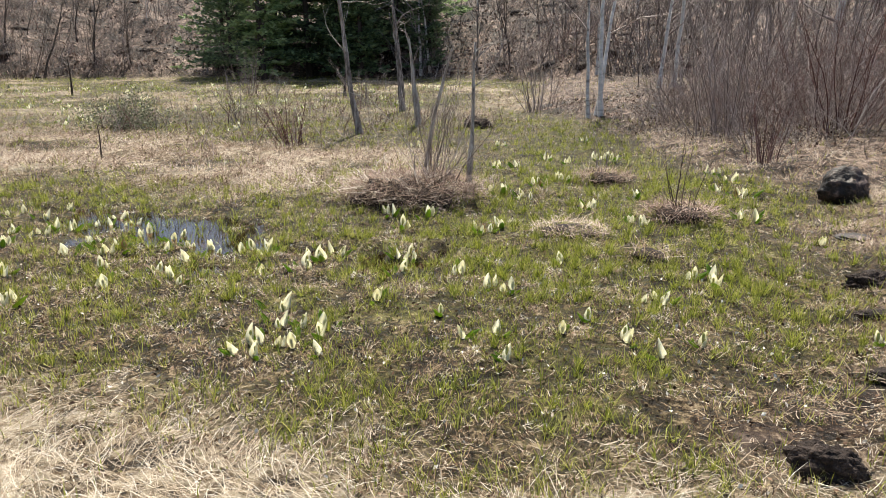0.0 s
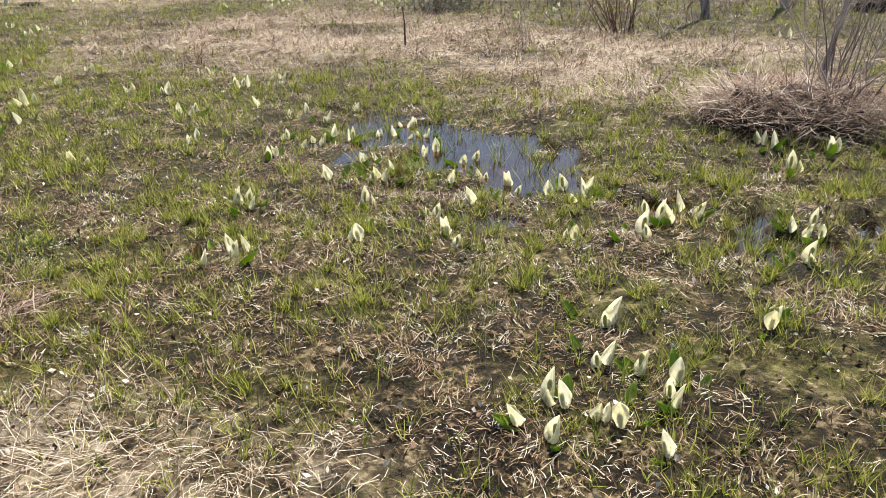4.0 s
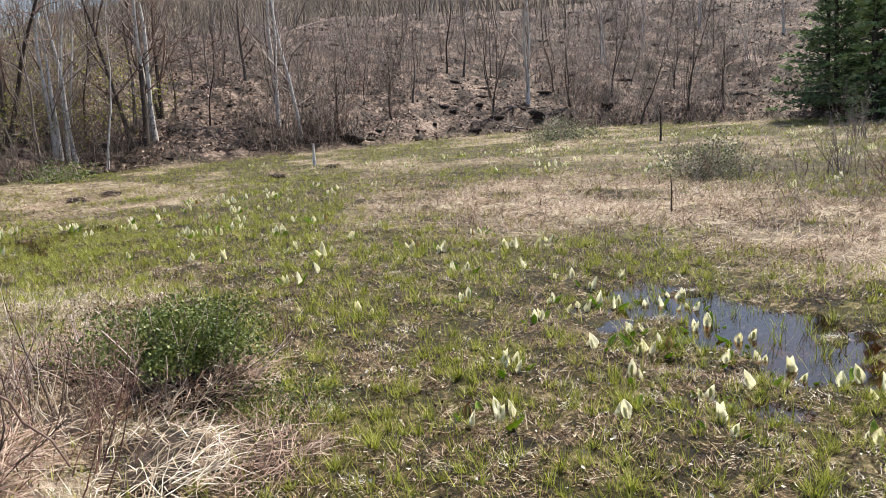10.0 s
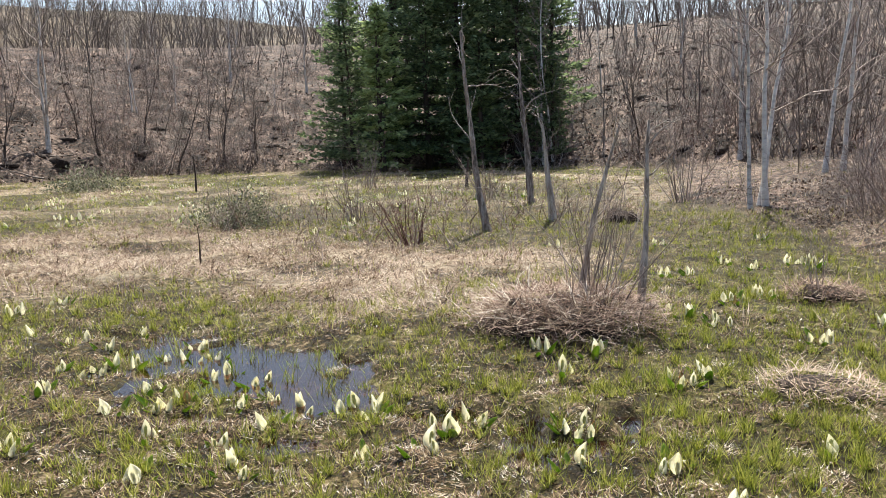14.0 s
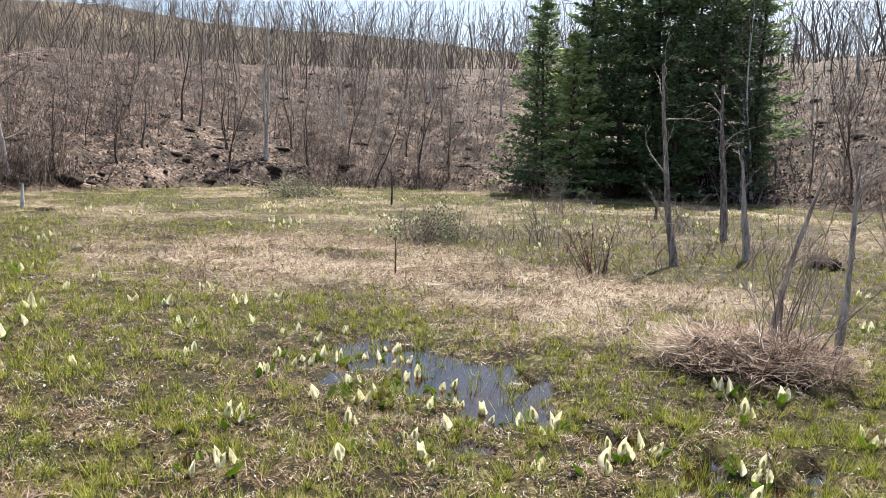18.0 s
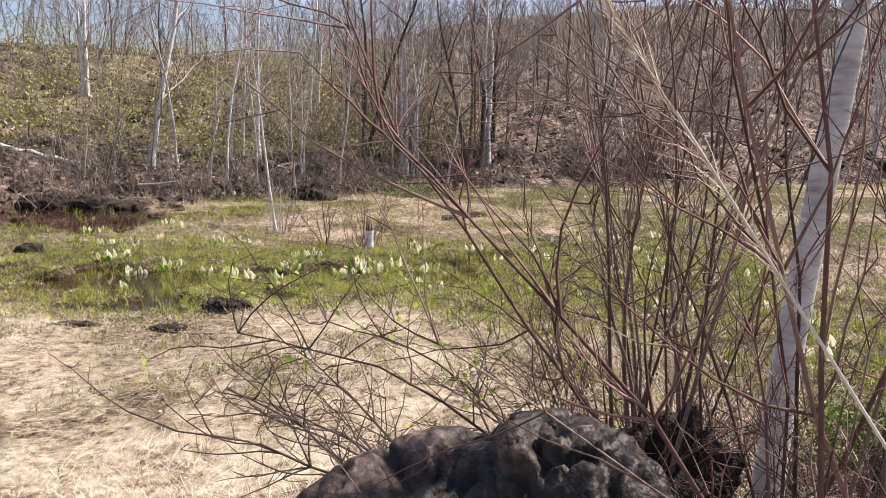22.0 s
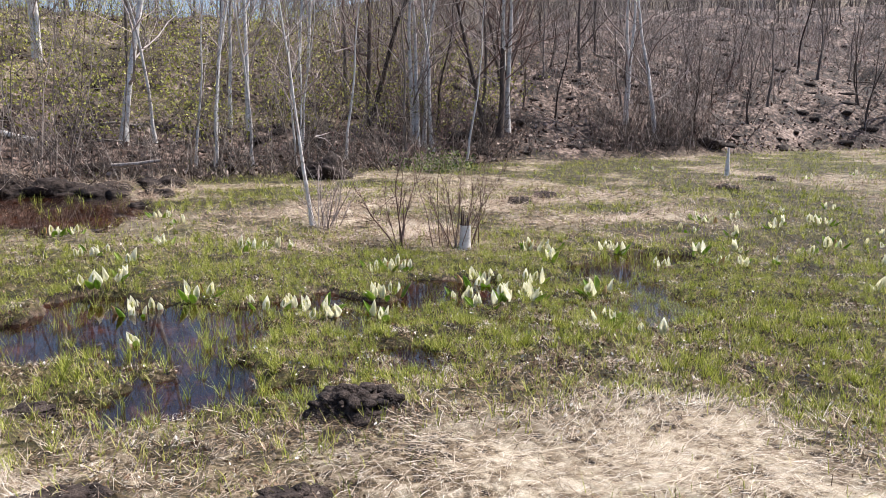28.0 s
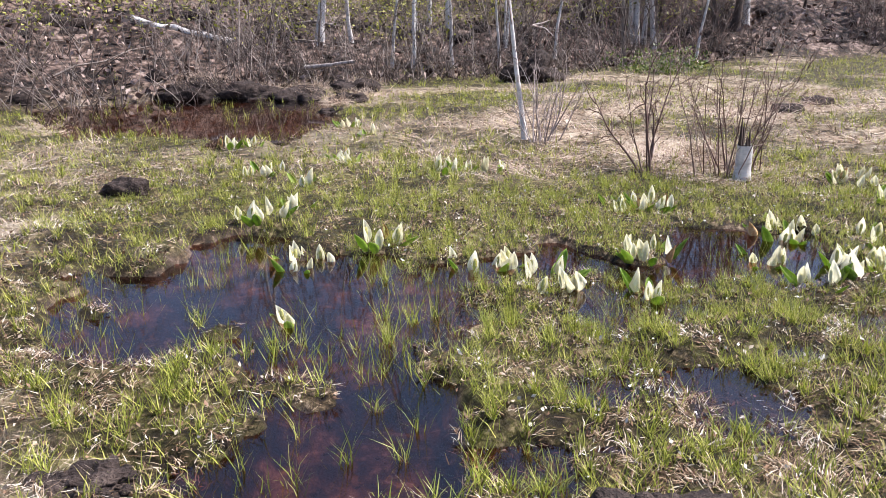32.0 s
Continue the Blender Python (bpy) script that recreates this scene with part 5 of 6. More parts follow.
make_log("fallen_log", "pale fallen birch log on the black peat bank", (-23.6, -2.9, 0.5), (-23.0, -1.9, 0.62), 0.05, m_wood, 3)
make_log("fallen_log", "pale fallen log on the leafy bank", (-26.3, -7.2, ground_z(-26.3, -7.2) + 0.08), (-26.6, -5.0, ground_z(-26.6, -5.0) + 0.08), 0.09, m_birch, 4)
make_log("fallen_branch", "pale fallen branch among dead grass", (-1.9, 1.25, 0.14), (-2.9, 1.7, 0.16), 0.018, m_wood, 5)


# ---- bare thicket on the knoll by the boulder ----
make_shrub("red_stemmed_shrub", "leafless reddish shrub with a few stout stems by the boulder", 201, -1.98, 0.84, 6, 2.1, 0.0075, 0.14, m_red_twig, 0.08, 16, bend=0.11)
make_shrub("red_stemmed_shrub", "tall leafless shrub fanning from a dark root mass", 222, -3.0, 1.06, 17, 2.1, 0.0085, 0.30, m_stem, 0.22, 12, bend=0.10)
make_shrub("red_stemmed_shrub", "leafless reddish shrub with many fanned stems behind the boulder", 231, -2.72, 1.2, 11, 2.2, 0.0065, 0.30, m_red_twig, 0.25, 14, bend=0.11)
make_shrub("bare_scrub", "low dark dead twigs round the boulder and roots", 206, -2.75, 1.0, 18, 0.6, 0.005, 0.7, m_dark_bark, 0.3, 8, bend=0.16)
make_shrub("red_stemmed_shrub", "fine reddish leafless shrub beyond the boulder", 208, -3.3, 1.08, 12, 1.1, 0.0045, 0.5, m_red_twig, 0.25, 12, bend=0.14)
make_shrub("bare_scrub", "dark crooked dead twigs beside the broken stake", 209, -2.3, 1.5, 10, 1.2, 0.006, 0.6, m_dark_bark, 0.3, 10, bend=0.16)
make_shrub("red_stemmed_shrub", "leafless shrub stems beside the broken stake", 203, -2.1, 1.38, 9, 2.0, 0.0065, 0.35, m_stem, 0.16, 14, bend=0.10)
make_shrub("grey_shrub", "bare arching twigs low beside the boulder", 204, -3.0, 0.8, 14, 0.75, 0.004, 0.7, m_red_twig, 0.2, 8, bend=0.16)


def make_trunk(name, label, category, seed, x, y, h, r, lean, mat, limbs, twig_mat):
    rs = np.random.default_rng(seed)
    top = thing(name, label, category, x, y)
    st = wander(rs, (0, 0, -0.1), (*lean, 1), h, 12, 0.025)
    rad = taper(r, r * 0.45, 12)
    rad[0] *= 1.5
    part("trunk", tubes("trunk", [(st, rad)], mat, 12), top)
    tw = []
    for _ in range(limbs):
        i = rs.integers(5, 12)
        br = wander(rs, st[i], (rs.normal(-0.4, 0.7), rs.normal(0, 0.8), 0.9), h * rs.uniform(0.07, 0.18), 7, 0.15, 0.05)
        part("branch", tubes("branch", [(br, taper(r * 0.22, r * 0.06, 7))], twig_mat, 5), top)
        for _ in range(4):
            tw.append((wander(rs, br[rs.integers(2, 7)], (rs.normal(0, 1), rs.normal(0, 1), 0.5), h * rs.uniform(0.04, 0.1), 4, 0.15), taper(r * 0.08, 0.0015, 4)))
    tagged(part("twigwork", tubes("twigwork", tw, twig_mat, 3), top), kind="stuff")
    return top


make_trunk("near_birch", "white birch trunk with peeling bark behind bare shrubs", "tree", 211, -3.06, 1.40, 4.2, 0.050, (0.01, 0.08), m_birch, 9, m_dark_bark)
make_trunk("dark_tree", "dark-barked young tree leaning among red stems", "tree", 212, -2.07, 1.02, 4.0, 0.036, (0.0, 0.075), m_dark_bark, 9, m_red_twig)


def make_stake():
    top = thing("broken_stake", "lichen-grey broken stem with a fallen side branch", "dead stem", -2.06, 1.50)
    rs = np.random.default_rng(8)
    z0 = ground_z(-2.06, 1.50)
    a, b = np.array([0.0, 0, -0.05]), np.array([0.05, 0.145, 1.44 - z0])
    line = a + (b - a) * np.linspace(0, 1, 9)[:, None] + rs.normal(0, 0.010, (9, 3))
    part("stem", tubes("stem", [(line, taper(0.014, 0.009, 9))], m_dark_bark, 8), top)
    c = line[6]
    part("side_branch", tubes("side_branch", [(c + (np.array([0.08, 0.30, -0.50]) * np.linspace(0, 1, 8)[:, None]) + rs.normal(0, 0.008, (8, 3)), taper(0.006, 0.003, 8))], m_stem, 6), top, "broken side branch hanging down")
    return top


make_stake()


def make_reed(x, y, z, lean, h, seed):
    rs = np.random.default_rng(seed)
    top = thing("plume_grass", "tall dry plume grass stalk with a feathery head", "dry grass", x, y)
    st = wander(rs, (0, 0, -0.02), (*lean, 1), h, 10, 0.008)
    part("stalk", tubes("stalk", [(st, taper(0.0028, 0.0013, 10))], m_straw, 6), top)
    n = 260
    t = rs.random(n)
    k = st[-1] + (st[-1] - st[-3]) * (t[:, None] * 1.2 - 0.4)
    tagged(part("plume", blades("plume", k[:, 0], k[:, 1], k[:, 2], rs.uniform(0.03, 0.075, n), np.full(n, 0.0007), np.full(n, 0.45), m_straw, rs, 0.6, math.atan2(lean[1], lean[0]) + rs.normal(0, 0.6, n)), top), kind="stuff")
    return top


make_reed(-1.13, 1.13, 0, (-0.33, -0.54), 1.98, 5)
make_reed(-1.85, 0.62, 0, (0.05, 0.16), 1.35, 6)


def make_bramble(x, y, seed, way, h, leafy):
    """An arching bare branch with small fresh leaves."""
    rs = np.random.default_rng(seed)
    top = thing("arching_branch", "arching leafless branch with a few fresh green leaves" if leafy else "arching dark leafless branch over dry grass", "shrub branch", x, y)
    st = wander(rs, (0, 0, -0.03), (*way, 0.9), h, 12, 0.10, -0.05)
    part("stem", tubes("stem", [(st, taper(0.0065, 0.002, 12))], m_dark_bark, 6), top)
    tw, spots = [], []
    for _ in range(15):
        b = wander(rs, st[rs.integers(3, 12)], (rs.normal(0, 0.5) + way[0] * 0.5, rs.normal(0, 0.5) + way[1] * 0.5, rs.uniform(-0.1, 0.9)), h * rs.uniform(0.15, 0.35), 6, 0.20, 0.03)
        part("twig", tubes("twig", [(b, taper(0.0028, 0.0012, 6))], m_dark_bark, 4), top)
        spots += [b[j] + rs.normal(0, 0.015, 3) for j in (3, 4, 5, 5) if leafy]
        for _ in range(3):
            tw.append((wander(rs, b[rs.integers(2, 6)], (rs.normal(), rs.normal(), 0.5), h * 0.1, 4, 0.12), taper(0.0016, 0.0008, 4)))
    tagged(part("twigwork", tubes("twigwork", tw, m_dark_bark, 3), top), kind="stuff")
    if spots:
        tagged(part("leaves", leaf_cloud("leaves", np.array(spots), 0.026, m_leaf, rs), top, "small fresh yellow-green leaves"), kind="stuff")


for i, (x, y, way, h, leafy) in enumerate([(-3.0, 0.80, (-0.45, -0.50), 1.2, True), (-3.1, 0.70, (-0.4, -0.65), 1.1, False), (-3.0, 0.55, (-0.3, -0.75), 0.95, False), (-3.2, 0.9, (-0.9, -0.3), 1.2, True),
                                           (-3.15, 0.60, (-0.6, -0.6), 1.0, False), (-3.1, 0.45, (-0.3, -0.6), 0.85, False), (-3.2, 0.8, (-0.8, -0.4), 1.2, True), (-3.3, 0.65, (-0.7, -0.7), 1.1, False)]):
    make_bramble(x, y, 300 + i, way, h, leafy)


# ---- skunk cabbages ----
def shell(name, rows, mat, segs=8, thick=0.0016):
    """A cupped hood: rows of (height, radius, half angle, lean forward), closed with a thin rim."""
    outer, inner = [], []
    for z, r, half, fwd in rows:
        for k in range(segs + 1):
            a = radians(half) * (2 * k / segs - 1)
            for store, rr in ((outer, r), (inner, max(r - thick, 0.0004))):
                store.append((math.sin(a) * rr, math.cos(a) * rr + fwd, z))
    m, w1 = len(rows), segs + 1
    n0 = m * w1
    faces = []
    for i in range(m - 1):
        for k in range(segs):
            a = i * w1 + k
            faces.append((a, a + 1, a + w1 + 1, a + w1))
            faces.append((n0 + a, n0 + a + w1, n0 + a + w1 + 1, n0 + a + 1))
        for k in (0, segs):
            a = i * w1 + k
            faces.append((a, a + w1, n0 + a + w1, n0 + a))
    for k in range(segs):
        a = (m - 1) * w1 + k
        faces.append((a, a + 1, n0 + a + 1, n0 + a))
    return mesh_from(name, np.array(outer + inner), np.array(faces), 4, mat, True)


def spathe_mesh(i, mat):
    """A flame-shaped hood, widest below the middle, drawn out to a fine tip."""
    rs = np.random.default_rng(900 + i)
    h, w1, lean, curl = rs.uniform(0.105, 0.145), rs.uniform(0.025, 0.032), rs.uniform(-0.010, 0.02), rs.uniform(0.004, 0.02)
    rows = []
    for u in np.linspace(0, 1, 9):
        r = 0.010 + (w1 - 0.010) * math.sin(min(1, u / 0.42) * math.pi / 2) if u < 0.42 else w1 * (1 - ((u - 0.42) / 0.58) ** 1.9) + 0.0010
        half = 174 - 62 * min(1, max(0, u - 0.10) * 2.2) - 28 * u
        rows.append((u * h, r, half, -0.6 * r + lean * u + curl * u ** 3))
    return shell("spathe", rows, mat, 6)


def leaf_mesh(i):
    rs = np.random.default_rng(950 + i)
    h, w1 = rs.uniform(0.11, 0.21), rs.uniform(0.022, 0.036)
    rows = []
    for u in np.linspace(0, 1, 7):
        r = 0.012 + w1 * math.sin(math.pi * min(1, 0.12 + u * 0.88)) ** 0.8
        rows.append((u * h, r, 120 - 55 * u if u < 0.97 else 10, 0.06 * u ** 2 + 0.03 * u))
    return shell("leaf", rows, m_leaf, 4, 0.0012)


spathes = [spathe_mesh(i, m_spathe) for i in range(7)]
wilted = [spathe_mesh(i + 20, m_wilted) for i in range(2)]
leaves = [leaf_mesh(i) for i in range(5)]
rs_f = np.random.default_rng(77)
spadix_me = tubes("spadix", [(np.array([(0, 0, 0.02), (0, 0, 0.05), (0, 0.001, 0.085), (0, 0.002, 0.095)]), [0.005, 0.011, 0.010, 0.004])], m_spadix, 6)


def make_cabbage(n, seed):
    rs = np.random.default_rng(seed)
    words = {1: "a single cream hood", 2: "two cream hoods", 3: "three cream hoods", 4: "four cream hoods", 5: "five cream hoods"}.get(n, "a crowd of cream hoods")
    top = tagged(new("skunk_cabbage"), f"white skunk cabbage with {words} in wet ground", "plant", "skunk cabbages in the marsh")
    spread = 0.052 * math.sqrt(max(n - 1, 0)) + 0.004
    for k in range(n):
        a, q = rs.random() * 6.283, spread * rs.uniform(0.7, 1.35) * (n > 1)
        old = rs.random() < 0.10 and n > 1
        sp = part("spathe", wilted[rs.integers(2)] if old else spathes[rs.integers(7)], top, "browned wilting hood" if old else "")
        size = rs.uniform(0.75, 1.1)
        sp.matrix_basis = pose(math.cos(a) * q, math.sin(a) * q, -0.01, rs.normal(0, 5.5), rs.normal(0, 5.5), rs.uniform(0, 360)) @ Matrix.Scale(size, 4)
        part("spadix", spadix_me, sp, "yellow-green knobbly spadix")
    for k in range(1 + (n + 1) // 2):
        a = rs.random() * 6.283
        lf = part("leaf", leaves[rs.integers(5)], top)
        lf.matrix_basis = pose(math.cos(a) * (spread + 0.02), math.sin(a) * (spread + 0.02), -0.02, rs.uniform(-20, -3), 0, math.degrees(a) - 90) @ Matrix.Scale(rs.uniform(0.45, 0.8), 4)
    return top


POOL_CLUMPS = [(-4.3, 6.66, 1), (-4.19, 6.17, 1), (-4.13, 5.65, 1), (-3.81, 5.72, 2), (-3.78, 5.21, 2), (-3.73, 5.96, 2), (-3.59, 6.55, 3), (-3.51, 6.17, 2), (-3.25, 6.3, 2), (-3.12, 5.5, 2), (-3.02, 4.34, 4), (-2.97, 5.05, 1), (-2.86, 5.96, 2), (-2.77, 5.32, 4), (-2.55, 5.94, 3), (-2.53, 3.81, 5), (-2.52, 4.85, 1), (-2.34, 5.4, 1), (-2.21, 5.63, 1), (-2.14, 4.4, 2), (-2.04, 4.92, 1), (-1.98, 5.24, 1), (-1.96, 5.58, 2), (-1.73, 4.62, 2), (-1.6, 5.6, 5), (-1.27, 5.04, 1), (-0.98, 5.12, 1), (-0.94, 5.52, 5), (-0.89, 6.98, 2), (-0.75, 4.25, 2)]
EAST_CLUMPS = [(-0.67, 12.61, 3), (-0.62, 3.97, 2), (-0.59, 6.57, 1), (-0.54, 3.55, 6), (-0.51, 7.08, 2), (-0.44, 3.98, 1), (-0.39, 3.7, 2), (-0.36, 10.21, 4), (-0.28, 5.67, 4), (-0.26, 3.92, 3), (-0.23, 5.22, 1), (-0.2, 3.6, 1), (-0.19, 4.5, 2), (-0.16, 8.54, 1), (-0.06, 10.33, 1), (0.02, 8.29, 2), (0.15, 6.57, 4), (0.22, 5.33, 1), (0.26, 11.32, 2), (0.29, 6.77, 1), (0.31, 8.16, 2), (0.32, 4.34, 1), (0.4, 8.95, 4), (0.53, 3.99, 1), (0.59, 10.95, 2), (0.61, 4.95, 3), (0.61, 13.41, 2), (0.63, 9.21, 3), (0.73, 4.07, 1), (0.84, 3.74, 1)]
EAST_CLUMPS_2 = [(0.97, 5.71, 1), (1.0, 11.33, 3), (1.03, 7.88, 3), (1.09, 4.18, 1), (1.16, 10.99, 3), (1.22, 4.5, 1), (1.43, 4.15, 2), (1.47, 8.48, 2), (1.54, 7.18, 4), (1.64, 3.97, 1), (1.65, 4.93, 2), (1.87, 5.54, 1), (1.88, 4.19, 1), (2.1, 5.45, 2), (2.38, 8.8, 1), (2.5, 10.3, 3), (2.53, 7.52, 2), (2.62, 9.69, 3), (2.63, 8.66, 4), (2.83, 4.44, 1), (3.0, 6.74, 1)]
WEST_CLUMPS = [(-16.51, 16.51, 3), (-15.71, 23.74, 3), (-15.46, 9.0, 2), (-15.32, 19.64, 4), (-15.08, 7.59, 3), (-14.94, 6.05, 2), (-14.6, 5.97, 3), (-14.16, 7.46, 4), (-14.08, 6.82, 2), (-14.06, 9.67, 3), (-13.81, 7.26, 4), (-13.43, 5.51, 2), (-13.24, 8.26, 2), (-12.72, 7.15, 2), (-12.54, 6.18, 3), (-12.29, 5.99, 3), (-12.14, 6.43, 2), (-12.04, 5.38, 2), (-11.22, 5.73, 3), (-10.43, 5.37, 2), (-10.33, 6.15, 1), (-9.74, 6.32, 3), (-9.38, 5.55, 4), (-8.45, 6.6, 2), (-8.2, 3.99, 2), (-8.0, 5.89, 1), (-7.96, 4.3, 3), (-7.88, 5.1, 2), (-7.22, 5.21, 3), (-7.1, 7.2, 3)]
WEST_CLUMPS_2 = [(-7.02, 6.19, 4), (-6.58, 4.86, 1), (-6.53, 6.26, 1), (-6.23, 4.36, 3), (-6.08, 6.85, 3), (-5.9, 7.26, 2), (-5.43, 5.77, 5), (-5.16, 6.36, 1), (-4.76, 4.35, 3), (-4.59, 6.27, 2), (-4.55, 5.18, 2), (-2.11, 12.32, 3)]
STREAM_CLUMPS = [(-12.7, -1.96, 5), (-13.09, -1.8, 2), (-11.89, -1.57, 7), (-10.97, -1.52, 1), (-13.95, -1.83, 1), (-14.47, -2.24, 6), (-15.99, -2.89, 3), (-15.87, -2.57, 1), (-17.6, -1.68, 5), (-16.8, -1.4, 2), (-15.33, -1.59, 3), (-14.79, -1.47, 3), (-12.16, -1.11, 4), (-14.33, -0.59, 3), (-14.41, -0.39, 2), (-14.32, -0.13, 2), (-11.77, -0.48, 7), (-11.33, -0.19, 7), (-12.81, 0.68, 6), (-12.84, 0.9, 4), (-11.64, 0.46, 8), (-11.09, 0.33, 2), (-11.57, 1.15, 3), (-12.08, 1.52, 7), (-11.98, 1.57, 2), (-11.02, 1.16, 2), (-11.44, 1.6, 5), (-11.15, 1.51, 5), (-11.17, 1.67, 2), (-11.86, 1.95, 3)]
STREAM_CLUMPS_2 = [(-13.2, 2.68, 6), (-12.56, 2.44, 2), (-13.24, 2.57, 1), (-13.19, 3.51, 4), (-13.04, 3.54, 2), (-11.23, 2.35, 4), (-12.29, 3.65, 3), (-10.41, 1.92, 4), (-10.01, 2.11, 2), (-12.61, 4.32, 2), (-11.7, 4.08, 5), (-12.41, 4.75, 2), (-11.63, 4.64, 1), (-10.21, 4.56, 4), (-10.07, 4.89, 4), (-9.03, 3.54, 1), (-13.77, 6.43, 3), (-14.77, 6.58, 2), (-13.96, 5.16, 2), (-13.98, 8.84, 2), (-24.68, 10.91, 2), (-24.39, 11.32, 2)]
cabbages = {n: [make_cabbage(n, 400 + n * 10 + v) for v in range(3)] for n in range(1, 9)}
for x, y, n in POOL_CLUMPS + EAST_CLUMPS + EAST_CLUMPS_2 + WEST_CLUMPS + WEST_CLUMPS_2 + STREAM_CLUMPS + STREAM_CLUMPS_2:
    stream = x < -9.4 and y < 4.9
    put(cabbages[min(n + (y > 4.6 and not stream) + stream, 8)][rs_f.integers(3)], x, y, rs_f.uniform(0, 360), rs_f.uniform(0.82, 1.08) * (1.1 if stream else 1.0 if x < -6 else 0.9), max(0.0, -0.06 - ground_z(x, y)))
far_rs = np.random.default_rng(91)
placed = 0
while placed < 140:
    x, y = far_rs.uniform(-21, -2.5), far_rs.uniform(12.5, 31)
    if float(nb(np.array([x]), np.array([y]), 3.0)[0]) + 0.25 > 0 and hill(np.array([x]), np.array([y]))[0][0] < -1.5:
        put(cabbages[int(far_rs.integers(2, 5))][0], x, y, far_rs.uniform(0, 360), far_rs.uniform(0.9, 1.2))
        placed += 1
for v in cabbages.values():
    for o in v:
        away(o)

# ---- grass ----
scraps_rs = np.random.default_rng(12)
scraps_at = np.column_stack([scraps_rs.normal(-2.25, 0.22, 420), scraps_rs.normal(1.0, 0.2, 420)])
tagged(new("leaf_scraps", leaf_cloud("leaf_scraps", np.column_stack([scraps_at, height(scraps_at[:, 0], scraps_at[:, 1]) + 0.01]), 0.035, m_fleck, scraps_rs, 1.8)), "pale dead leaves under the bare shrubs", "leaf litter", kind="stuff")
WALK_LINE = [(1.4, 0.0), (0.9, 1.3), (0.3, 2.0), (-0.4, 0.8), (-1.8, -0.5), (-4.5, -1.0), (-7.6, -0.8)]


def far_from_walk(x, y):
    d = np.full(np.shape(x), 1e9)
    for (ax, ay), (bx, by) in zip(WALK_LINE, WALK_LINE[1:]):
        s = np.clip(((x - ax) * (bx - ax) + (y - ay) * (by - ay)) / ((bx - ax) ** 2 + (by - ay) ** 2), 0, 1)
        d = np.minimum(d, np.hypot(x - ax - s * (bx - ax), y - ay - s * (by - ay)))
    return d


def meadow():
    rs = np.random.default_rng(55)
    out = []
    for x0, x1, y0, y1, per, near, far in [(-13.6, -9.3, -1.2, 4.2, 3800, 0, 9), (-13, 4, -3.2, 8, 4600, 0, 2.6), (-14, 5, -4, 9, 5600, 2.6, 4.6), (-17, 6, -7, 13, 2600, 4.6, 8), (-26, 8, -12, 20, 680, 8, 15), (-40, 10, -14, 42, 105, 15, 45)]:
        n = int((x1 - x0) * (y1 - y0) * per)
        x, y = rs.uniform(x0, x1, n), rs.uniform(y0, y1, n)
        d = far_from_walk(x, y)
        k = (d >= near) & (d < far) & ~((x > -1.6) & (y < 0.95)) & ~((x <= -1.6) & (x > -9) & (y < -1.9 + 0.2 * (x + 3)))
        k &= ~((x > -8.6) & (x < -1.6) & (y < 1.9) & (rs.random(n) < 0.35))
        out.append((x[k], y[k], np.full(k.sum(), 1.0 + 0.13 * near)))
    x, y, s = (np.concatenate(c) for c in zip(*out))
    d = far_from_walk(x, y)
    straw, green, litter, russet, dry = cover(x, y)
    wet = wetness(x, y)
    z = height(x, y)
    hd, _ = hill(x, y)
    u = rs.random(len(x))
    clump = nd(x, y, 0.16) * 0.5 + nc(x, y, 0.07) * 0.5
    cell = 0.085 * s ** 1.25
    ci, cj = np.floor(x / cell), np.floor(y / cell)
    h1, h2, h3 = (np.modf(np.abs(np.sin(ci * a + cj * b) * 43758.5))[0] for a, b in ((12.99, 78.23), (39.35, 11.14), (73.16, 52.24)))
    tx, ty = (ci + 0.2 + 0.6 * h1) * cell, (cj + 0.2 + 0.6 * h2) * cell
    ok = (wet < -0.02) & (hd < 1.0)
    is_straw = ok & (u < straw * (0.9 + 0.3 * clump)) & (litter < 0.5)
    is_russet = ok & ~is_straw & (u < np.maximum(russet, dry) * 0.85)
    rest = ok & ~is_straw & ~is_russet
    is_green = rest & (rs.random(len(x)) < green * (0.12 + 0.9 * clump + 1.45 * h3 ** 1.5) + 0.03)
    is_bank = rest & ~is_green & (litter > 0.5) & (rs.random(len(x)) < np.where(y > 7.2, 0.6, 0.1))
    is_thatch = rest & ~is_green & ~is_bank & (rs.random(len(x)) < 0.55 + 0.5 * clump)
    pool = (wet >= -0.02) & ((rs.random(len(x)) < np.clip(0.02 + 0.2 * nb(x, y, 0.5) - wet * 0.12, 0.0, 0.25)) | ((h3 > np.where(x > -6, 0.76, 0.94)) & (rs.random(len(x)) < 0.35)))
    # bleached scraps, whose pale colour also stands in for sparkle on wet peat
    fleck = ok & (hd < 0) & (s < 2.2) & (rs.random(len(x)) < 0.020) & (straw < 0.6)
    pale = leaf_cloud("leaf_flecks", np.stack([x, y, z + 0.012], 1)[fleck], 0.024, m_fleck, rs, 1.7)
    tagged(new("leaf_flecks", pale), "bleached dead leaf scraps on wet peat, pale also for wet glints", "leaf litter", kind="stuff")
    in_stream = soft(inside(STREAM_GREEN, x, y), 0.5) * (x > -14)
    is_green |= ok & (rs.random(len(x)) < 0.2 * in_stream * (h3 > 0.35))
    soaked = soft(inside(SOAK, x, y), 0.4)
    is_green &= h3 > 0.22 * soaked
    tuft = (is_green | pool | ((s > 1.8) & (is_russet | is_thatch))) & (rs.random(len(x)) < 0.75)
    x = np.where(tuft, tx + rs.normal(0, 0.011, len(x)) * s, x)
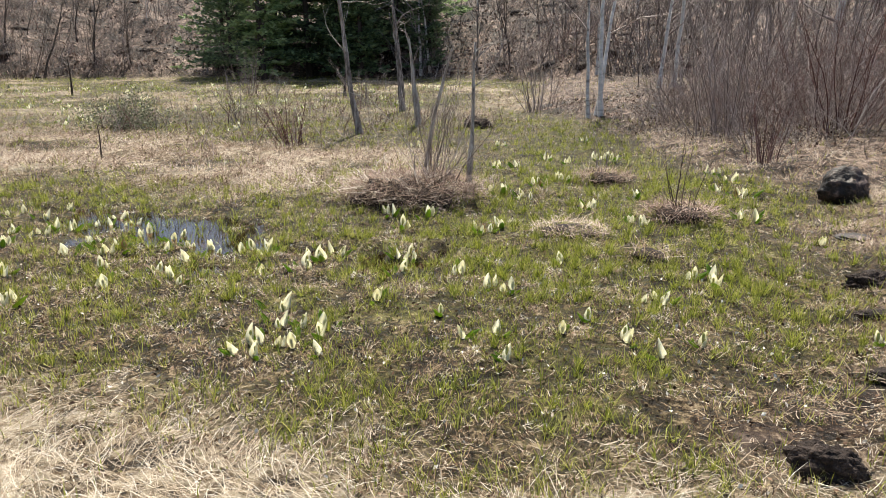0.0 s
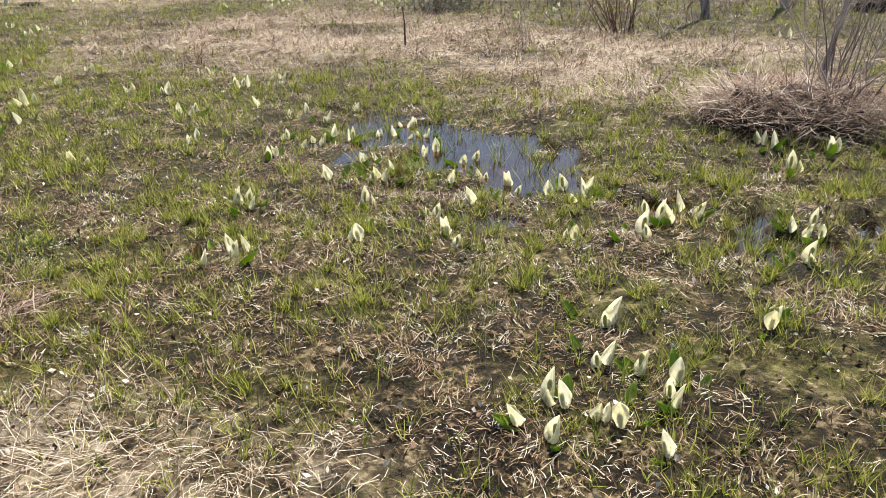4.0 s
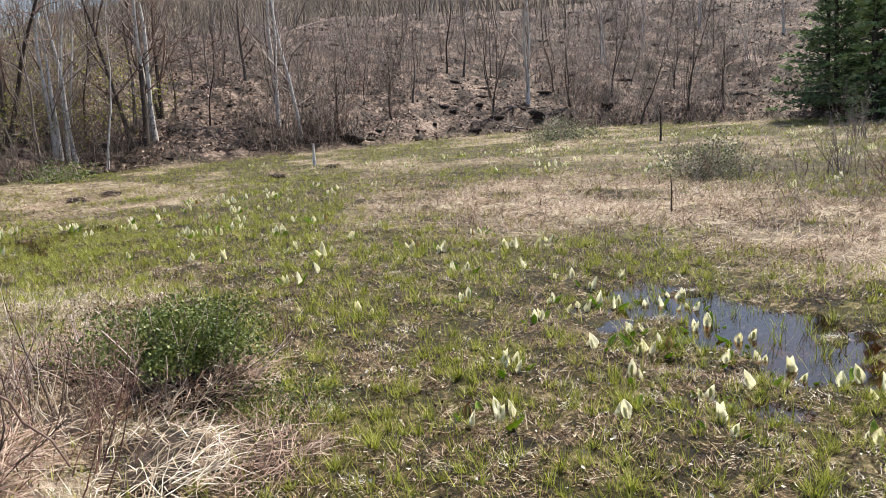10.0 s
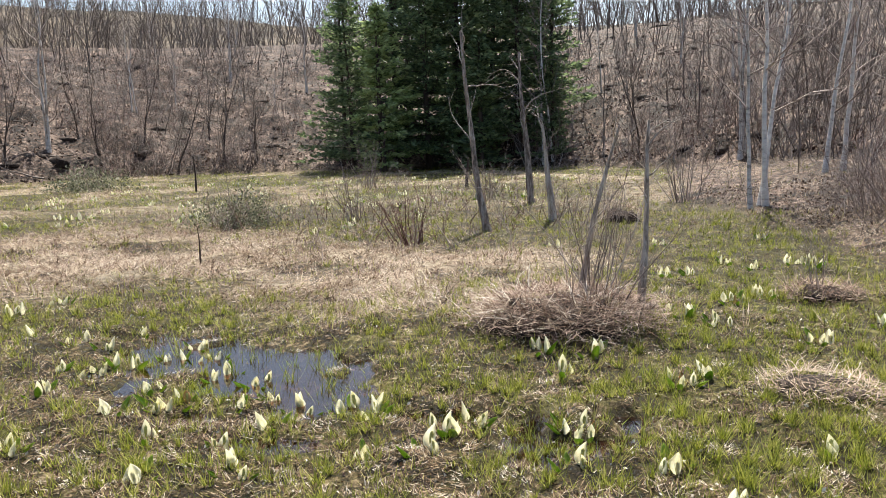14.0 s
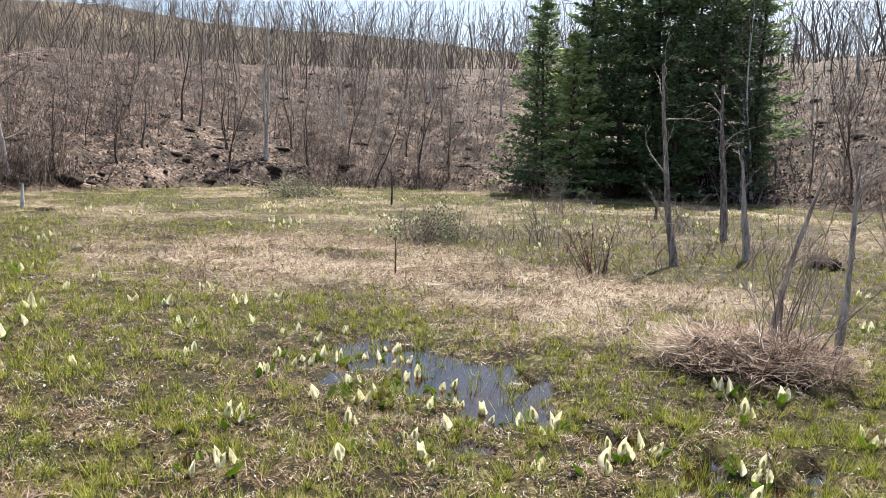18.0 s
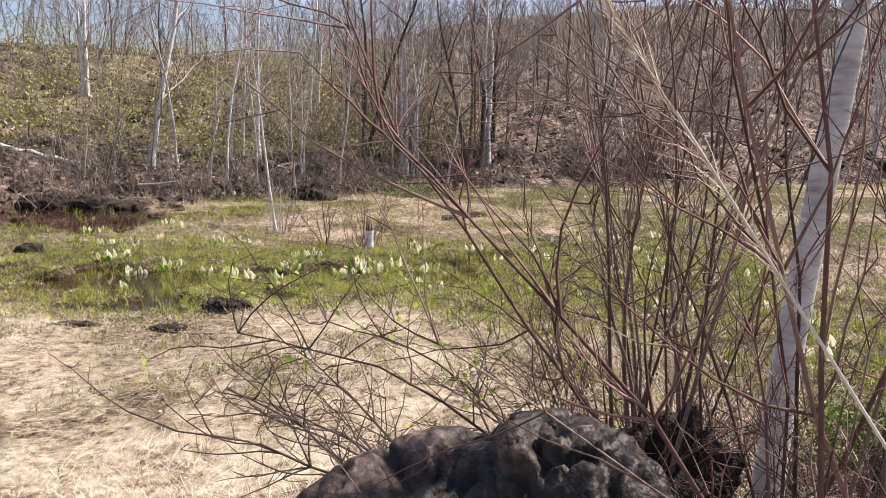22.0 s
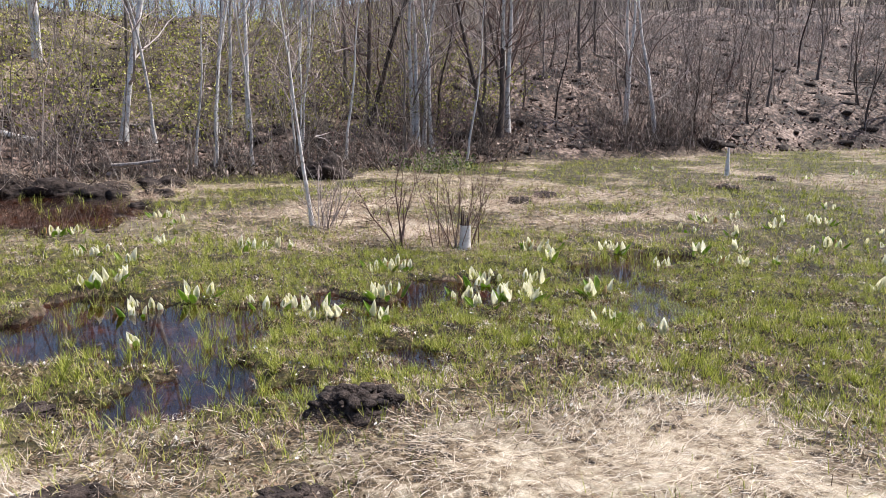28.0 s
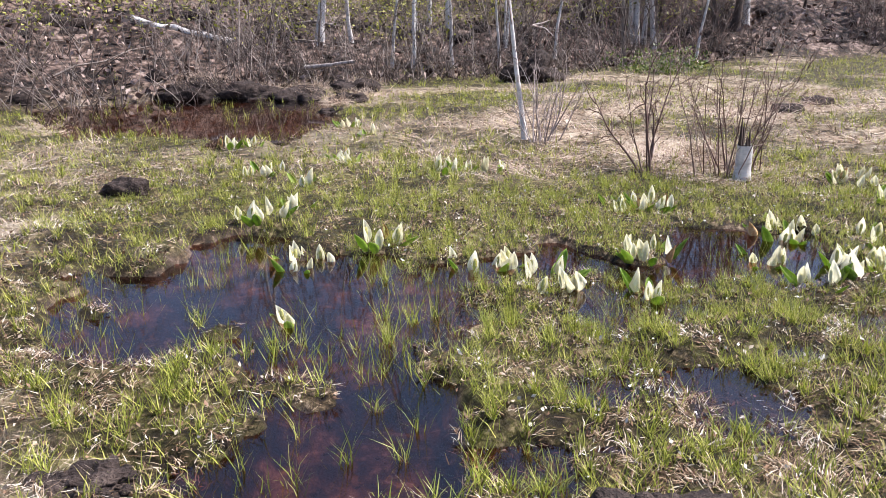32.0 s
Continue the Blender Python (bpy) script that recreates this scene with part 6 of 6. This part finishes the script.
    y = np.where(tuft, ty + rs.normal(0, 0.011, len(x)) * s, y)
    is_thatch |= ok & (hd < 0) & (straw < 0.5) & ~is_green & (d < 15)
    bare = np.modf(np.abs(np.sin(ci * 27.17 + cj * 61.31) * 43758.5))[0]
    is_thatch &= (bare > 0.10 + 0.3 * in_stream + 0.2 * soaked) | (rs.random(len(x)) < 0.14 * (1 - soaked))
    hole = (nd(x, y, 0.13) * 0.6 + nc(x, y, 0.29) * 0.55 > 0.40) & (rs.random(len(x)) < 0.9) & (straw < 0.4)
    is_thatch &= ~hole
    is_green &= ~hole | (in_stream > 0.5)
    is_pale = is_thatch & (bare > 0.88)
    is_thatch &= ~is_pale
    brown = ok & (hd < 0) & (s < 2.2) & (rs.random(len(x)) < 0.055) & (straw < 0.6)
    tagged(new("dead_leaves", leaf_cloud("dead_leaves", np.stack([x, y, z + 0.008], 1)[brown], 0.024, m_brown_leaf, rs, 1.6)), "curled brown dead leaves on wet peat", "leaf litter", kind="stuff")
    comb = nc(x, y, 0.7) * 3.0 + na(x, y, 2.5) * 3.0
    for name, label, k, ln, wd, lay, mat, comb_amt, droop in [
            ("dead_grass", "pale matted straw of last year's grass", is_straw, (0.05, 0.15), 0.0019, 0.80, m_straw, 0.9, 0.6),
            ("russet_grass", "russet and buff flattened dead grass", is_russet, (0.09, 0.22), 0.0036, 0.80, m_pink, 0.8, 0.6),
            ("bank_grass", "dry buff grass on the bank", is_bank, (0.06, 0.17), 0.0026, 0.70, m_pink, 1.2, 0.6),
            ("thatch", "grey-brown wet thatch of dead leaves and stalks", is_thatch, (0.02, 0.062), 0.0032, 0.72, m_thatch, 0.8, 0.6),
            ("bleached_stalks", "bleached wisps of dead grass on peat", is_pale, (0.016, 0.042), 0.0022, 0.72, m_bleached, 0.7, 0.6),
            ("sedge", "short fresh green sedge", is_green, (0.032, 0.082), 0.0036, 0.28, m_green, 3.0, 0.55),
            ("water_sedge", "thin green sedge standing in shallow water", pool, (0.05, 0.12), 0.0032, 0.22, m_green, 3.0, 0.45)]:
        for mask, single in ((k & (d < 2.4), False), (k & (d >= 2.4), True)):
            n = int(mask.sum())
            if not n:
                continue
            L = rs.uniform(*ln, n) * (0.8 + 0.35 * s[mask]) * (1 + 0.35 * clump[mask])
            if name == "sedge":
                L = L * (1 - 0.1 * soft(inside(STREAM_GREEN, x[mask], y[mask]), 0.5))
            if name in ("sedge", "water_sedge"):
                L = L * (0.65 + 0.8 * h3[mask])
            az = comb[mask] + (h2[mask] * 6.283 if name in ("thatch", "bleached_stalks") else 0) + rs.normal(0, comb_amt, n)
            zz = z[mask] if name != "water_sedge" else np.maximum(z[mask], -0.05)
            ob = new(name, blades(name, x[mask], y[mask], zz - 0.004 + rs.random(n) * (0.02 if lay > 0.5 else 0.0), L, wd * s[mask] * rs.uniform(0.6, 1.4, n) * (1 - (0.4 * in_stream[mask] if "sedge" in name else 0)), np.full(n, lay), mat, rs, droop, az, single))
            tagged(ob, label, "grass", kind="stuff")


meadow()


# ---- rough clumps in the middle of the marsh ----
def grass_tufts(name, label, seed, count, mat, per, long, where, lay=0.45, wide=0.008):
    """Tufts of dead grass, each a spray of blades from one foot."""
    rs = np.random.default_rng(seed)
    at = where(rs, count)
    size = rs.uniform(0.5, 1.5, len(at))
    x, y = np.repeat(at[:, 0], per), np.repeat(at[:, 1], per)
    big = np.repeat(size, per)
    a, q = rs.random(len(x)) * 6.283, rs.random(len(x)) ** 0.6
    x, y = x + np.cos(a) * q * 0.10 * big, y + np.sin(a) * q * 0.10 * big
    me = blades(name, x, y, height(x, y) - 0.01, long * big * rs.uniform(0.5, 1.2, len(x)), wide * rs.uniform(0.5, 1.3, len(x)), np.full(len(x), lay), mat, rs, 0.9, a if lay < 0.6 else np.repeat(rs.random(len(at)) * 6.283, per) + rs.normal(0, 0.5, len(x)), True)
    tagged(new(name, me), label, "grass", kind="stuff")


def in_marsh(rs, count):
    x, y = rs.uniform(-22, 2, count * 6), rs.uniform(7.5, 31, count * 6)
    d, _ = hill(x, y)
    k = (d < -0.5) & (nb(x, y, 1.7) + 0.3 * rs.normal(0, 1, len(x)) > 0) & (inside(EAST_BANK, x, y) < 0)
    return np.column_stack([x[k], y[k]])[:count]


def in_russet(rs, count):
    x, y = rs.uniform(-16, -1.5, count * 6), rs.uniform(6.8, 16, count * 6)
    k = inside(RUSSET, x + rs.normal(0, 0.6, len(x)), y + rs.normal(0, 0.6, len(x))) > 0
    return np.column_stack([x[k], y[k]])[:count]


grass_tufts("grass_tufts", "rough tufts of buff dead grass across the marsh", 81, 1500, m_pink, 22, 0.17, in_marsh)
grass_tufts("grass_tufts", "dark brown tufts of dead stalks in the marsh", 82, 700, m_rust, 18, 0.15, in_marsh)
grass_tufts("grass_tufts", "tangled reddish-buff tufts in the dead grass", 83, 900, m_rust, 20, 0.16, in_russet)
SCRUB_AT = [(-4.24, 12.15), (-6.95, 15.3), (-5.9, 20.5), (-8.5, 13.7), (-3.0, 15.2), (-11.3, 24.3), (-6.2, 17.8)]
brush("marsh_scrub", "low bare reddish twigs in rough marsh grass", 84, 150, lambda rs: tuple(np.array(SCRUB_AT[rs.integers(7)]) + rs.normal(0, 0.7, 2)), m_red_twig, (0.25, 0.7), 0.006, 7, 0.6)
brush("marsh_scrub", "low bare grey twigs in rough marsh grass", 85, 150, lambda rs: tuple(np.array(SCRUB_AT[rs.integers(7)]) + rs.normal(0, 0.9, 2)), m_twig, (0.3, 0.9), 0.006, 7, 0.6)


def on_straw(rs, count):
    x = np.concatenate([rs.uniform(-9.6, -3.0, count * 3), rs.uniform(-1.5, 2.3, count)])
    y = np.concatenate([rs.uniform(-2.4, 2.8, count * 3), rs.uniform(1.2, 3.0, count)])
    k = (inside(DRY_BANK, x, y) > rs.uniform(-0.2, 0.8, len(x))) & (nc(x, y, 0.6) + 0.3 * rs.normal(0, 1, len(x)) > -0.1) & (np.hypot(x + 2.6, y - 0.9) > 0.9)
    at = np.column_stack([x[k], y[k]])
    return at[rs.permutation(len(at))[:count]]


grass_tufts("straw_clumps", "combed clumps of pale straw on the dry bank", 88, 1100, m_straw, 26, 0.15, on_straw, 0.78, 0.0028)
grass_tufts("straw_clumps", "grey-brown clumps of rotting straw on the dry bank", 89, 700, m_thatch, 24, 0.13, on_straw, 0.8, 0.003)
